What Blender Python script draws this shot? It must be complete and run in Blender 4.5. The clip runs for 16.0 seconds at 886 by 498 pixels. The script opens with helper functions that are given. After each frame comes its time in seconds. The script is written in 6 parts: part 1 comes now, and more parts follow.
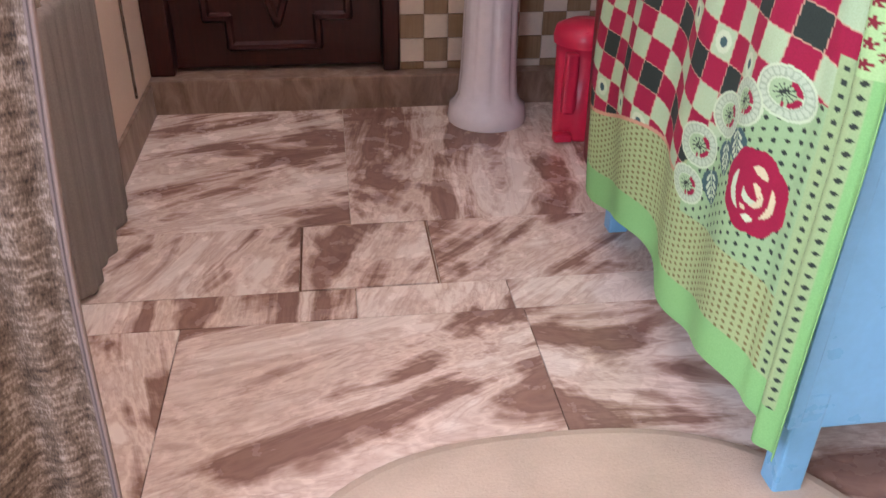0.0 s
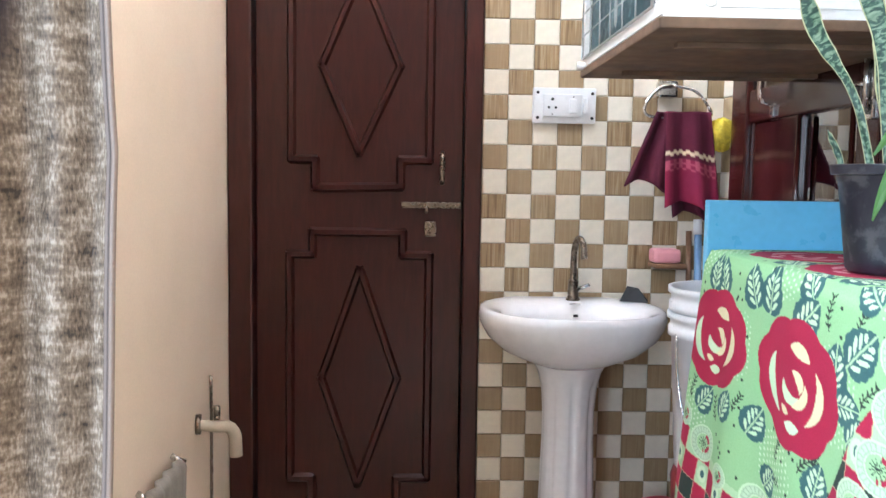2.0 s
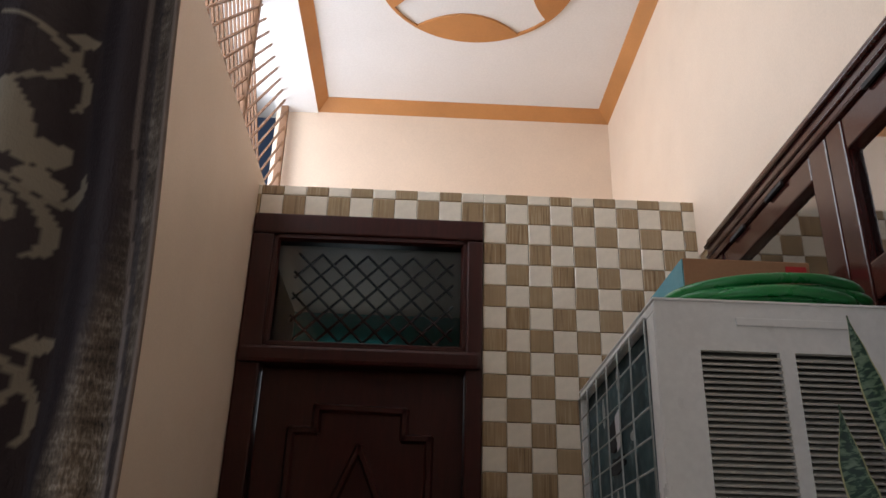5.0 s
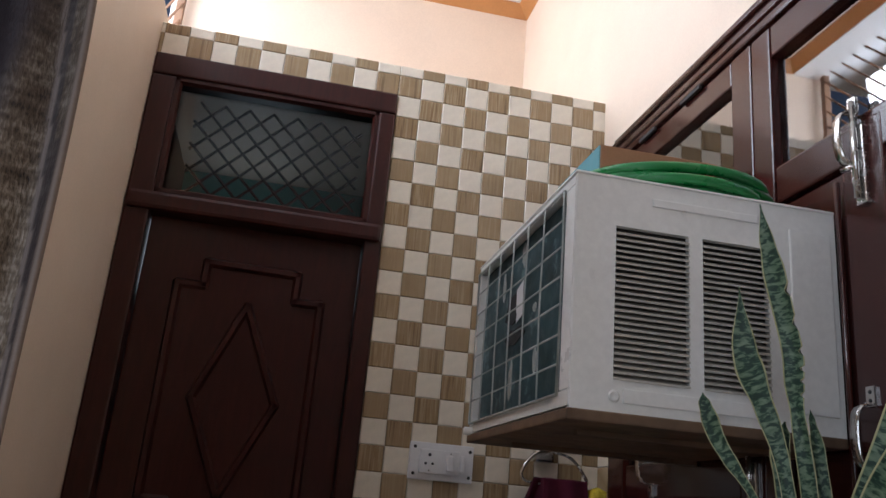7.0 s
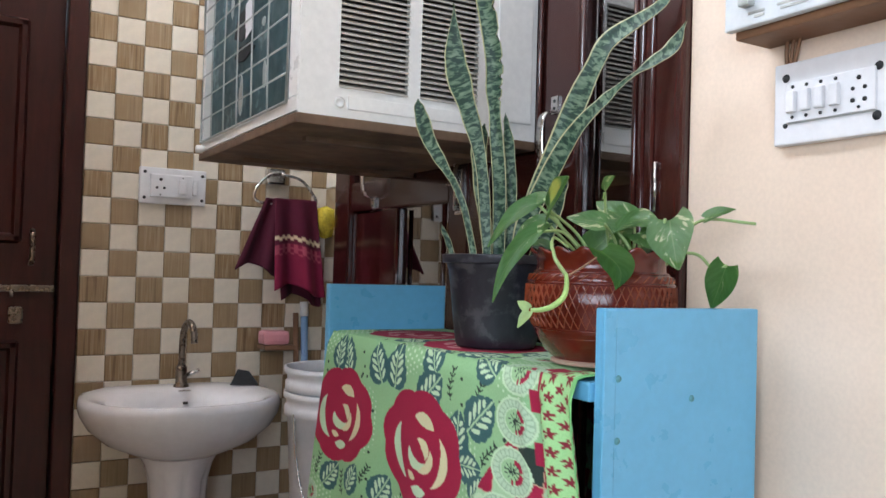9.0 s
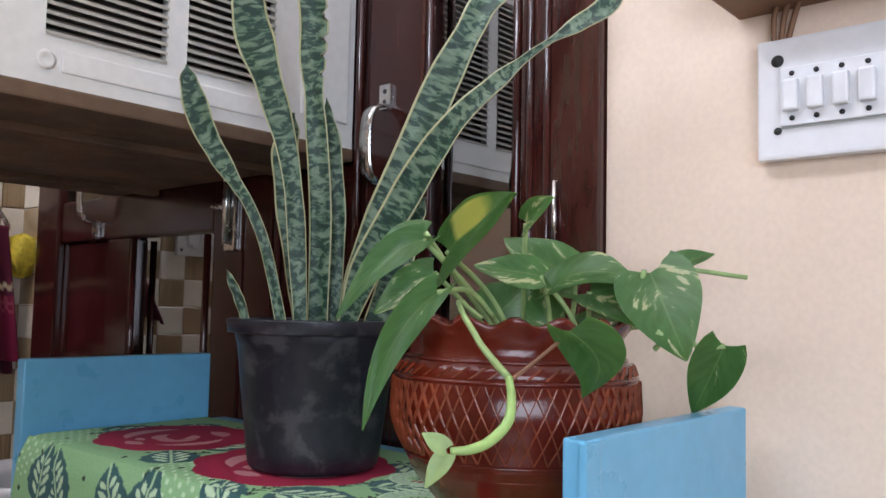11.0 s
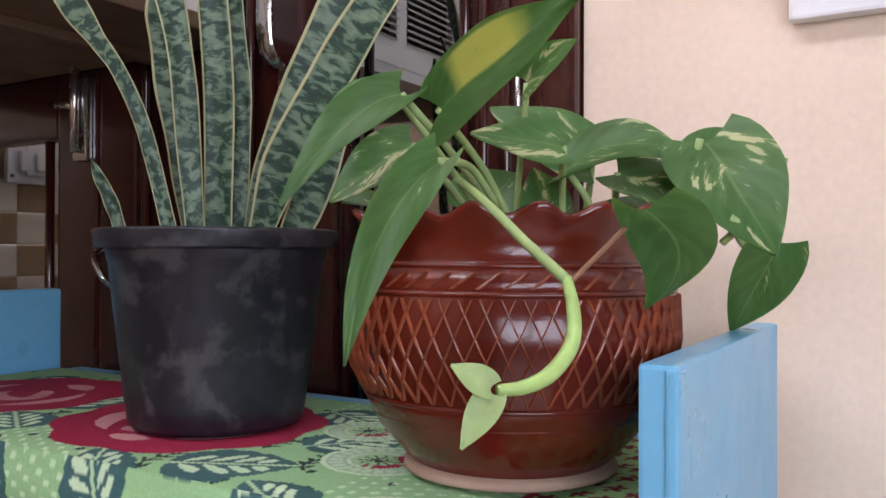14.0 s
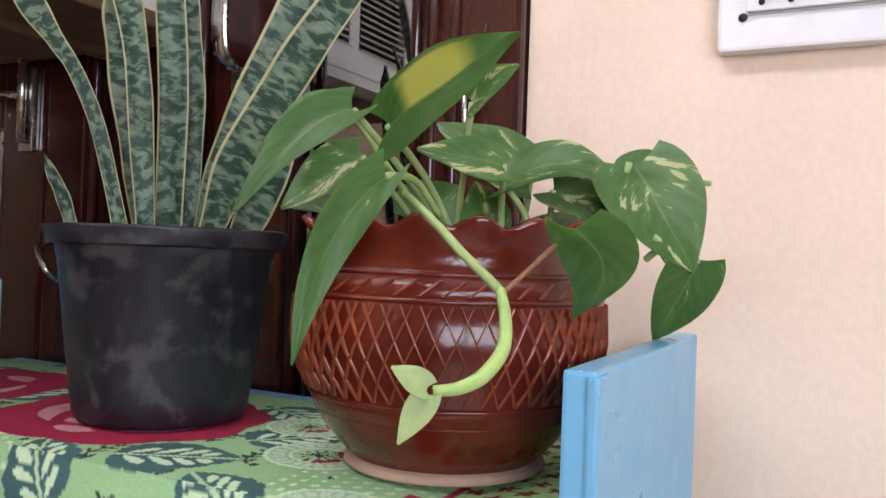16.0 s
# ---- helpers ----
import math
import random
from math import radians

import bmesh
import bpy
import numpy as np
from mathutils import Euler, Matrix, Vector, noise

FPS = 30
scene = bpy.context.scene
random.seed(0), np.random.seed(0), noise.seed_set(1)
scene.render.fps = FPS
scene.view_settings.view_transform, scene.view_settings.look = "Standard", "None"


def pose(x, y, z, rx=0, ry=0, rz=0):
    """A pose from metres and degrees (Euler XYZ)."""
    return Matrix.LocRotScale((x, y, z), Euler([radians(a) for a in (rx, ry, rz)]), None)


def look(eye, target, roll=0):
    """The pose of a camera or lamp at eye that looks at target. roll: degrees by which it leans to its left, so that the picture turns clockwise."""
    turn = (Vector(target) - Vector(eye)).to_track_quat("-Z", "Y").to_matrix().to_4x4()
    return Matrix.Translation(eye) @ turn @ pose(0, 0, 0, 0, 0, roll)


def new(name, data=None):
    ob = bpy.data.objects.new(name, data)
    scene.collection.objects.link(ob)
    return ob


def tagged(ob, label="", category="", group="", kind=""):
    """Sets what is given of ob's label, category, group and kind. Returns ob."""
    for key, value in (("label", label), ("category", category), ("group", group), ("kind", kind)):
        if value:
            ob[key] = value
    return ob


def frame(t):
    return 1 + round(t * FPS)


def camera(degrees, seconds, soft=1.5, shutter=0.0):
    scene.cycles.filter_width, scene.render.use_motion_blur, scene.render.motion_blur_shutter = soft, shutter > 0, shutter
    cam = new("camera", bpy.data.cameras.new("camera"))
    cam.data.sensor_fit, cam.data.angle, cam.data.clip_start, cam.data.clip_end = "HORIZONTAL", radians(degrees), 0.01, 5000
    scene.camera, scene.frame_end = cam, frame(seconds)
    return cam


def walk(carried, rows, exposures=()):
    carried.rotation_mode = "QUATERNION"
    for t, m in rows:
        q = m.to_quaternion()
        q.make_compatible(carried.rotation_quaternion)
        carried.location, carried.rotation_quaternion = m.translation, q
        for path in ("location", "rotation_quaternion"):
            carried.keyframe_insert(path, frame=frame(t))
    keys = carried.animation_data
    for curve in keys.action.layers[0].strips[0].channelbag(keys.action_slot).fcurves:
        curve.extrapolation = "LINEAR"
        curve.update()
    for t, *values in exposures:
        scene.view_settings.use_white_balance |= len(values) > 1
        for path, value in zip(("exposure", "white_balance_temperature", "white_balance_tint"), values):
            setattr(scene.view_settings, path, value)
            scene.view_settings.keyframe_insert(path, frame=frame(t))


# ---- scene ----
cam = camera(56.7, 16.0)
PATH = [
    (0, (-0.202, -2.464, 0.936), (0.038, -0.767, -0.095), 1.0),
    (0.5, (-0.187, -2.457, 0.944), (-0.112, -0.726, -0.055), -0.6),
    (1, (-0.162, -2.465, 1.042), (-0.124, -0.619, 0.274), -0.2),
    (1.5, (-0.185, -2.465, 1.087), (-0.109, -0.518, 0.633), 0.8),
    (2, (-0.169, -2.436, 1.184), (-0.12, -0.444, 1.013), 0.9),
    (2.5, (-0.182, -2.424, 1.221), (-0.151, -0.426, 1.285), 0.9),
    (3, (-0.186, -2.424, 1.269), (-0.163, -0.442, 1.539), 0.5),
    (3.5, (-0.169, -2.419, 1.314), (-0.171, -0.478, 1.794), 0.5),
    (4, (-0.164, -2.43, 1.352), (-0.168, -0.54, 2.007), 0.5),
    (6.3, (-0.236, -2.408, 1.297), (-0.062, -0.608, 2.151), 4.2),
    (6.5, (-0.237, -2.387, 1.288), (-0.036, -0.554, 2.064), 4.5),
    (7, (-0.249, -2.359, 1.273), (0.102, -0.485, 1.878), 5.1),
    (7.5, (-0.254, -2.361, 1.26), (0.224, -0.485, 1.759), 6.0),
    (8, (-0.26, -2.402, 1.238), (0.344, -0.531, 1.607), 6.0),
    (8.5, (-0.273, -2.433, 1.206), (0.539, -0.613, 1.378), 3.2),
    (9, (-0.27, -2.438, 1.185), (0.736, -0.71, 1.237), 1.7),
    (9.5, (-0.243, -2.341, 1.196), (0.951, -0.738, 1.271), 1.7),
    (10, (-0.204, -2.211, 1.205), (1.127, -0.72, 1.277), 1.5),
    (10.2, (-0.18, -2.167, 1.205), (1.173, -0.696, 1.276), 1.5),
    (12.3, (0.042, -1.758, 1.278), (1.726, -0.71, 1.537), 0.3),
    (12.5, (0.039, -1.759, 1.271), (1.72, -0.705, 1.52), 0.6),
    (13, (0.049, -1.768, 1.222), (1.74, -0.714, 1.388), 1.1),
    (13.5, (0.042, -1.776, 1.209), (1.751, -0.741, 1.287), 0.8),
    (14, (0.033, -1.782, 1.194), (1.75, -0.756, 1.207), 0.2),
    (14.5, (0.026, -1.774, 1.179), (1.74, -0.746, 1.113), 0.5),
    (15, (0.018, -1.783, 1.178), (1.75, -0.787, 1.09), 1.1),
    (15.5, (0.013, -1.789, 1.187), (1.766, -0.828, 1.145), 1.7),
    (16, (0.008, -1.797, 1.199), (1.79, -0.888, 1.214), 2.1),
]
EXPOSURES = [(0, 0.1, 6300, 36), (0.5, 0.27, 5840, 24), (0.8, 0.48, 5600, 16), (1.5, 0.76, 5530, 11), (2.4, 0.6, 5560, 7), (3.0, 0.3, 5700, 7), (3.5, -0.25, 5930, 11), (4.0, -1.6, 6500, 17), (4.2, -1.9, 6500, 17), (6.3, -2.85, 6348, 15), (7.0, -1.9, 6026, 16), (7.5, -1.36, 5800, 13), (8.1, -0.78, 5620, 10), (8.5, -0.52, 5780, 12), (9.0, -0.42, 5940, 12), (10.2, -0.6, 6000, 14), (12.3, -0.62, 6050, 20), (13, -0.64, 6150, 20), (14, -0.52, 6260, 24), (16, -0.38, 6420, 23)]
walk(cam, [(t, look(eye, target, roll)) for t, eye, target, roll in PATH], EXPOSURES)

# ---- world and light ----
world = bpy.data.worlds.new("world")
scene.world = world
world.use_nodes = True
wn = world.node_tree.nodes
sky = wn.new("ShaderNodeTexSky")
sky.sky_type, sky.sun_disc = "NISHITA", False
sky.sun_elevation, sky.sun_rotation = radians(50), radians(250)
world.node_tree.links.new(sky.outputs[0], wn["Background"].inputs[0])
wn["Background"].inputs[1].default_value = 0.12


def area_lamp(name, at, to, sx, sy, watts, colour):
    data = bpy.data.lights.new(name, "AREA")
    data.shape, data.size, data.size_y, data.energy, data.color = "RECTANGLE", sx, sy, watts, colour
    ob = new(name, data)
    ob.matrix_world = look(at, to)
    return ob


area_lamp("grille_daylight", (-1.15, -0.45, 3.15), (0.3, -0.45, 3.0), 2.8, 0.9, 330, (0.86, 0.94, 1.0))
# two fill lamps added behind the camera, in unseen wall openings
area_lamp("side_fill_light", (-2.36, -3.5, 1.65), (0.5, -2.0, 1.3), 1.5, 1.4, 76, (0.86, 0.94, 1.0))
area_lamp("rear_fill_light", (-1.65, -4.47, 1.75), (0.25, 0.0, 1.0), 1.1, 1.5, 52, (0.86, 0.94, 1.0))


# ---- materials ----
def lin(r, g, b):
    f = lambda c: c / 12.92 if c <= 0.04045 else ((c + 0.055) / 1.055) ** 2.4
    return tuple(f(c / 255) for c in (r, g, b))


class Nodes:
    def __init__(self, name):
        self.m = bpy.data.materials.new(name)
        self.m.use_nodes = True
        self.t = self.m.node_tree
        self.b = self.t.nodes["Principled BSDF"]

    def add(self, kind, **values):
        n = self.t.nodes.new(kind)
        for key, value in values.items():
            n.inputs[key].default_value = value
        return n

    def link(self, a, b):
        self.t.links.new(a, b)

    def coords(self, stretch=(1, 1, 1), kind="Object", turn=(0, 0, 0), shuffle=False):
        tc = self.add("ShaderNodeTexCoord")
        mp = self.add("ShaderNodeMapping")
        mp.inputs["Scale"].default_value = stretch
        mp.inputs["Rotation"].default_value = turn
        self.link(tc.outputs[kind], mp.inputs[0])
        if shuffle:
            info = self.add("ShaderNodeObjectInfo")
            mul = self.add("ShaderNodeMath")
            mul.operation = "MULTIPLY"
            mul.inputs[1].default_value = 37.0
            self.link(info.outputs["Random"], mul.inputs[0])
            comb = self.add("ShaderNodeCombineXYZ")
            for n in range(3):
                self.link(mul.outputs[0], comb.inputs[n])
            self.link(comb.outputs[0], mp.inputs["Location"])
        return mp.outputs[0]

    def noise(self, scale, vec=None, detail=4, rough=0.55, distort=0.0):
        n = self.add("ShaderNodeTexNoise")
        n.inputs["Scale"].default_value, n.inputs["Detail"].default_value = scale, detail
        n.inputs["Roughness"].default_value, n.inputs["Distortion"].default_value = rough, distort
        if vec:
            self.link(vec, n.inputs["Vector"])
        return n.outputs["Fac"]

    def ramp(self, fac, stops):
        n = self.add("ShaderNodeValToRGB")
        while len(n.color_ramp.elements) < len(stops):
            n.color_ramp.elements.new(0.5)
        for e, (p, c) in zip(n.color_ramp.elements, stops):
            e.position, e.color = p, (*c, 1)
        self.link(fac, n.inputs[0])
        return n.outputs[0]

    def mix(self, fac, a, b, blend="MIX"):
        n = self.add("ShaderNodeMix")
        n.data_type, n.blend_type = "RGBA", blend
        for socket, v in ((n.inputs[0], fac), (n.inputs[6], a), (n.inputs[7], b)):
            if isinstance(v, (int, float)):
                socket.default_value = v
            elif isinstance(v, tuple):
                socket.default_value = (*v, 1)
            else:
                self.link(v, socket)
        return n.outputs[2]

    def bump(self, height, strength=0.3, distance=0.002):
        n = self.add("ShaderNodeBump")
        n.inputs["Strength"].default_value, n.inputs["Distance"].default_value = strength, distance
        self.link(height, n.inputs["Height"])
        self.link(n.outputs[0], self.b.inputs["Normal"])

    def done(self, colour, rough=0.5, metal=0.0, coat=0.0):
        if isinstance(colour, tuple):
            self.b.inputs["Base Color"].default_value = (*colour, 1)
        else:
            self.link(colour, self.b.inputs["Base Color"])
        if isinstance(rough, (int, float)):
            self.b.inputs["Roughness"].default_value = rough
        else:
            self.link(rough, self.b.inputs["Roughness"])
        self.b.inputs["Metallic"].default_value = metal
        self.b.inputs["Coat Weight"].default_value = coat
        return self.m


def plain(name, c, rough=0.5, metal=0.0, vary=0.12, scale=6.0, fine=90.0, bump=0.15, coat=0.0, spots=None):
    """A surface of one colour with broad stains and a fine grain."""
    k = Nodes(name)
    v = k.coords()
    dark, light = tuple(x * (1 - vary) for x in c), tuple(min(1, x * (1 + vary)) for x in c)
    col = k.ramp(k.noise(scale, v, 5, 0.6), [(0.3, dark), (0.7, light)])
    grain = k.noise(fine, v, 3)
    col = k.mix(0.12, col, k.ramp(grain, [(0.35, tuple(x * 0.6 for x in c)), (0.65, light)]))
    if spots:
        col = k.mix(k.ramp(k.noise(spots[1], v, 6, 0.7), [(spots[2], (0, 0, 0)), (spots[2] + 0.06, (1, 1, 1))]), col, spots[0])
    if bump:
        k.bump(grain, bump, 0.001)
    r = k.ramp(k.noise(scale * 3, v), [(0.3, (max(0.03, rough - 0.08),) * 3), (0.7, (min(1, rough + 0.1),) * 3)])
    return k.done(col, r, metal, coat)


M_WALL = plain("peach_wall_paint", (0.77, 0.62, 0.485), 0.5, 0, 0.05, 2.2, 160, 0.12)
# wall paint darkened so that its colour holds the rear room's dimness
M_ROOMWALL = plain("dimness_tinted_room_wall", (0.28, 0.22, 0.17), 0.6, 0, 0.05, 2.2, 160, 0.12)
M_CEIL = plain("white_ceiling_paint", (0.80, 0.80, 0.80), 0.6, 0, 0.03, 2, 120, 0.08)
M_ORANGE = plain("ochre_paint", (0.50, 0.22, 0.07), 0.5, 0, 0.1, 5, 120, 0.1)
M_TILEW = plain("cream_glazed_tile", (0.78, 0.71, 0.59), 0.14, 0, 0.05, 9, 60, 0.03)
M_GROUT = plain("tile_grout", (0.55, 0.49, 0.38), 0.8, 0, 0.15, 10, 150, 0.2)
M_CERAMIC = plain("white_ceramic", (0.80, 0.79, 0.80), 0.1, 0, 0.02, 4, 40, 0.02, 0.3)
M_BLUE = plain("blue_gloss_paint", lin(110, 178, 214), 0.32, 0, 0.07, 7, 70, 0.25, spots=((0.10, 0.25, 0.42), 16, 0.70))
M_AC = plain("white_enamelled_steel", (0.84, 0.835, 0.80), 0.35, 0, 0.05, 6, 80, 0.06, spots=((0.45, 0.40, 0.30), 22, 0.73))
M_DARK = plain("dark_cavity", (0.02, 0.02, 0.02), 0.7, 0, 0.2, 8, 60, 0.1)
M_LOUVRE = plain("dusty_louvre_enamel", (0.46, 0.44, 0.385), 0.5, 0, 0.12, 30, 120, 0.1)
# grey that stands for the shade inside the casing
M_ACIN = plain("shade_grey_interior", (0.11, 0.105, 0.095), 0.7, 0, 0.2, 8, 60, 0.1)
M_COIL = plain("green_coil_fins", (0.040, 0.085, 0.095), 0.45, 0.2, 0.45, 11, 140, 0.4, spots=((0.15, 0.24, 0.25), 9, 0.56))
M_STEEL = plain("brushed_steel", (0.62, 0.61, 0.59), 0.22, 1.0, 0.08, 30, 200, 0.05)
M_WIRE = plain("grey_wire", (0.46, 0.48, 0.46), 0.45, 0.2, 0.2, 40, 200, 0.05)
M_BRONZE = plain("worn_tap_metal", (0.23, 0.19, 0.15), 0.28, 0.9, 0.2, 30, 120, 0.05)
M_PLASTICW = plain("white_plastic", (0.75, 0.75, 0.76), 0.35, 0, 0.04, 8, 60, 0.04)
M_HOSE = plain("green_hose", (0.015, 0.20, 0.05), 0.3, 0, 0.15, 10, 60, 0.05)
M_CARD = plain("brown_cardboard", (0.36, 0.18, 0.09), 0.75, 0, 0.12, 6, 120, 0.2)
M_TEAL = plain("teal_print", (0.10, 0.30, 0.34), 0.5, 0, 0.1, 6, 120, 0.1)
M_REDINK = plain("red_print", (0.55, 0.03, 0.03), 0.5, 0, 0.1)
M_TEALWALL = plain("turquoise_wall_paint", (0.03, 0.38, 0.38), 0.6, 0, 0.1)
M_REDBIN = plain("red_plastic", (0.72, 0.03, 0.08), 0.35, 0, 0.08, 6, 60, 0.05)
M_MAROON = plain("maroon_plastic", (0.22, 0.03, 0.03), 0.4, 0, 0.2, 6, 60, 0.05)
M_TOWELG = plain("grey_towel", (0.30, 0.28, 0.26), 0.9, 0, 0.15, 8, 260, 0.8)
M_PINK = plain("pink_plastic", (0.75, 0.33, 0.36), 0.4, 0, 0.06)
M_LOOFAH = plain("yellow_green_mesh", (0.55, 0.42, 0.03), 0.8, 0, 0.4, 30, 120, 0.6)
M_BLACKBAG = plain("black_cloth", (0.015, 0.016, 0.018), 0.7, 0, 0.2, 30, 200, 0.4)
M_MAT = plain("beige_mat", (0.50, 0.42, 0.32), 0.95, 0, 0.14, 5, 240, 0.7)
M_SOIL = plain("dry_soil", (0.10, 0.06, 0.04), 0.95, 0, 0.4, 40, 160, 0.8)
M_STEM = plain("green_stem", (0.29, 0.41, 0.15), 0.5, 0, 0.2, 30, 120, 0.1)
M_GREENBUTTON = plain("green_button_plastic", (0.03, 0.36, 0.26), 0.3, 0, 0.08)
M_CLAY = plain("bare_clay", (0.40, 0.27, 0.20), 0.8, 0, 0.15, 20, 120, 0.2)
M_VINE = plain("bright_vine_skin", (0.34, 0.52, 0.16), 0.4, 0, 0.2, 30, 120, 0.1)
M_BLUEPIPE = plain("blue_pole", (0.20, 0.33, 0.52), 0.4, 0, 0.1)
M_BROWNSTICK = plain("brown_stick", (0.20, 0.10, 0.05), 0.6, 0, 0.2)
M_METALBOX = plain("grey_metal_box", (0.62, 0.66, 0.68), 0.4, 0.1, 0.08, 9, 80, 0.08, spots=((0.3, 0.32, 0.33), 20, 0.68))
M_GALV = plain("raw_wood_underside", (0.14, 0.085, 0.05), 0.7, 0, 0.45, 9, 60, 0.3)


def wood(name, lo, hi, level):
    k = Nodes(name)
    v = k.coords((9, 9, 1.2))
    g = k.noise(7, v, 8, 0.6, 0.6)
    col = k.ramp(g, [(0.3, (0.028, 0.0062, 0.0046)), (0.55, (0.042, 0.0088, 0.0067)), (0.8, (0.056, 0.0135, 0.010))])
    k.bump(g, 0.05, 0.001)
    r = k.ramp(k.noise(4, k.coords()), [(0.3, (lo,) * 3), (0.7, (hi,) * 3)])
    k.b.inputs["Specular IOR Level"].default_value = level
    return k.done(col, r, 0, 0.0)


M_WOOD = wood("dark_stained_wood", 0.28, 0.36, 0.4)
M_GLOSSWOOD = wood("varnished_window_wood", 0.13, 0.22, 0.6)


def striped_tile():
    k = Nodes("brown_striped_glazed_tile")
    v = k.coords((1, 0.02, 0.03), shuffle=True)
    g = k.noise(95, v, 2, 0.5)
    col = k.ramp(g, [(0.36, (0.13, 0.075, 0.035)), (0.43, (0.33, 0.225, 0.12)), (0.52, (0.27, 0.175, 0.085)), (0.58, (0.46, 0.35, 0.21)), (0.66, (0.20, 0.12, 0.055))])
    info = k.add("ShaderNodeObjectInfo")
    tone = k.ramp(info.outputs["Random"], [(0.0, (0.30, 0.21, 0.115)), (0.5, (0.38, 0.28, 0.165)), (1.0, (0.25, 0.165, 0.085))])
    amount = k.ramp(info.outputs["Random"], [(0.35, (0.75, 0.75, 0.75)), (0.75, (0.15, 0.15, 0.15))])
    col = k.mix(amount, col, tone)
    soft = k.noise(30, k.coords(shuffle=True), 4)
    col = k.mix(0.2, col, k.ramp(soft, [(0.3, (0.25, 0.17, 0.09)), (0.7, (0.42, 0.32, 0.2))]))
    return k.done(col, 0.16)


M_TILEB = striped_tile()


def marble():
    k = Nodes("swirled_brown_marble")
    info = k.add("ShaderNodeObjectInfo")
    turn = k.add("ShaderNodeMapRange")
    turn.inputs[3].default_value, turn.inputs[4].default_value = 0.15, -1.9
    k.link(info.outputs["Random"], turn.inputs[0])
    way = k.add("ShaderNodeCombineXYZ")
    k.link(turn.outputs[0], way.inputs[2])
    base = k.coords(shuffle=True)
    first = k.add("ShaderNodeMapping")
    k.link(base, first.inputs[0]), k.link(way.outputs[0], first.inputs["Rotation"])
    second = k.add("ShaderNodeMapping")
    second.inputs["Scale"].default_value = (0.9, 4.2, 1)
    k.link(first.outputs[0], second.inputs[0])
    streak = k.noise(1.3, second.outputs[0], 6, 0.58, 1.5)
    patch = k.noise(2.2, first.outputs[0], 5, 0.6, 1.8)
    fac = k.mix(0.38, streak, patch)
    col = k.ramp(fac, [(0.34, (0.19, 0.115, 0.09)), (0.42, (0.30, 0.195, 0.155)), (0.45, (0.24, 0.15, 0.12)), (0.475, (0.42, 0.305, 0.245)), (0.495, (0.58, 0.47, 0.40)), (0.515, (0.74, 0.66, 0.58)), (0.535, (0.60, 0.49, 0.415)), (0.57, (0.80, 0.75, 0.68)), (0.70, (0.72, 0.65, 0.58))])
    thin = k.noise(4.5, second.outputs[0], 8, 0.7, 1.0)
    veins = k.ramp(thin, [(0.46, (0, 0, 0)), (0.495, (1, 1, 1)), (0.53, (0, 0, 0))])
    col = k.mix(k.mix(0.22, (0, 0, 0), veins), col, (0.30, 0.175, 0.13))
    col = k.mix(1.0, col, (1.03, 1.0, 0.96), "MULTIPLY")
    r = k.ramp(k.noise(14, k.coords()), [(0.3, (0.18,) * 3), (0.7, (0.32,) * 3)])
    return k.done(col, r)


M_MARBLE = marble()


def granite():
    k = Nodes("brown_streaked_stone")
    v = k.coords((6, 6, 2.2), turn=(0, 0.9, 0))
    col = k.ramp(k.noise(3, v, 7, 0.62, 0.8), [(0.3, (0.15, 0.09, 0.055)), (0.5, (0.26, 0.18, 0.125)), (0.7, (0.40, 0.31, 0.23))])
    return k.done(col, 0.3)


M_GRANITE = granite()


def glass(name, ior):
    k = Nodes(name)
    nodes, out = k.t.nodes, k.t.nodes["Material Output"]
    tr, gl, mx, fr = k.add("ShaderNodeBsdfTransparent"), k.add("ShaderNodeBsdfGlossy"), k.add("ShaderNodeMixShader"), k.add("ShaderNodeFresnel")
    tr.inputs[0].default_value = (0.75, 0.78, 0.78, 1)
    gl.inputs["Roughness"].default_value = 0.02
    fr.inputs[0].default_value = ior
    k.link(fr.outputs[0], mx.inputs[0]), k.link(tr.outputs[0], mx.inputs[1]), k.link(gl.outputs[0], mx.inputs[2])
    k.link(mx.outputs[0], out.inputs[0])
    return k.m


M_GLASS = glass("transom_glass", 1.5)
M_PANE = glass("reflective_film_glass", 4.6)


def glow(name, c, strength):
    k = Nodes(name)
    k.b.inputs["Emission Color"].default_value, k.b.inputs["Emission Strength"].default_value = (*c, 1), strength
    return k.done((0.7, 0.7, 0.7), 0.5)


# emission for the panel added inside the washroom
M_WASHGLOW = glow("added_washroom_glow", (0.85, 0.95, 1.0), 4.0)


def painted(name, rough, fine=300, bump=0.5, sheen=0.0):
    """Printed or woven cloth: the print is held in the colour attribute 'print'."""
    k = Nodes(name)
    a = k.add("ShaderNodeAttribute")
    a.attribute_name = "print"
    weave = k.noise(fine, k.coords(), 2)
    col = k.mix(0.18, a.outputs["Color"], k.ramp(weave, [(0.3, (0.25, 0.25, 0.25)), (0.7, (0.9, 0.9, 0.9))]), "SOFT_LIGHT")
    k.bump(weave, bump, 0.001)
    k.b.inputs["Sheen Weight"].default_value = sheen
    return k.done(col, rough)


M_CLOTH = painted("printed_cotton", 0.85, 420, 0.35)


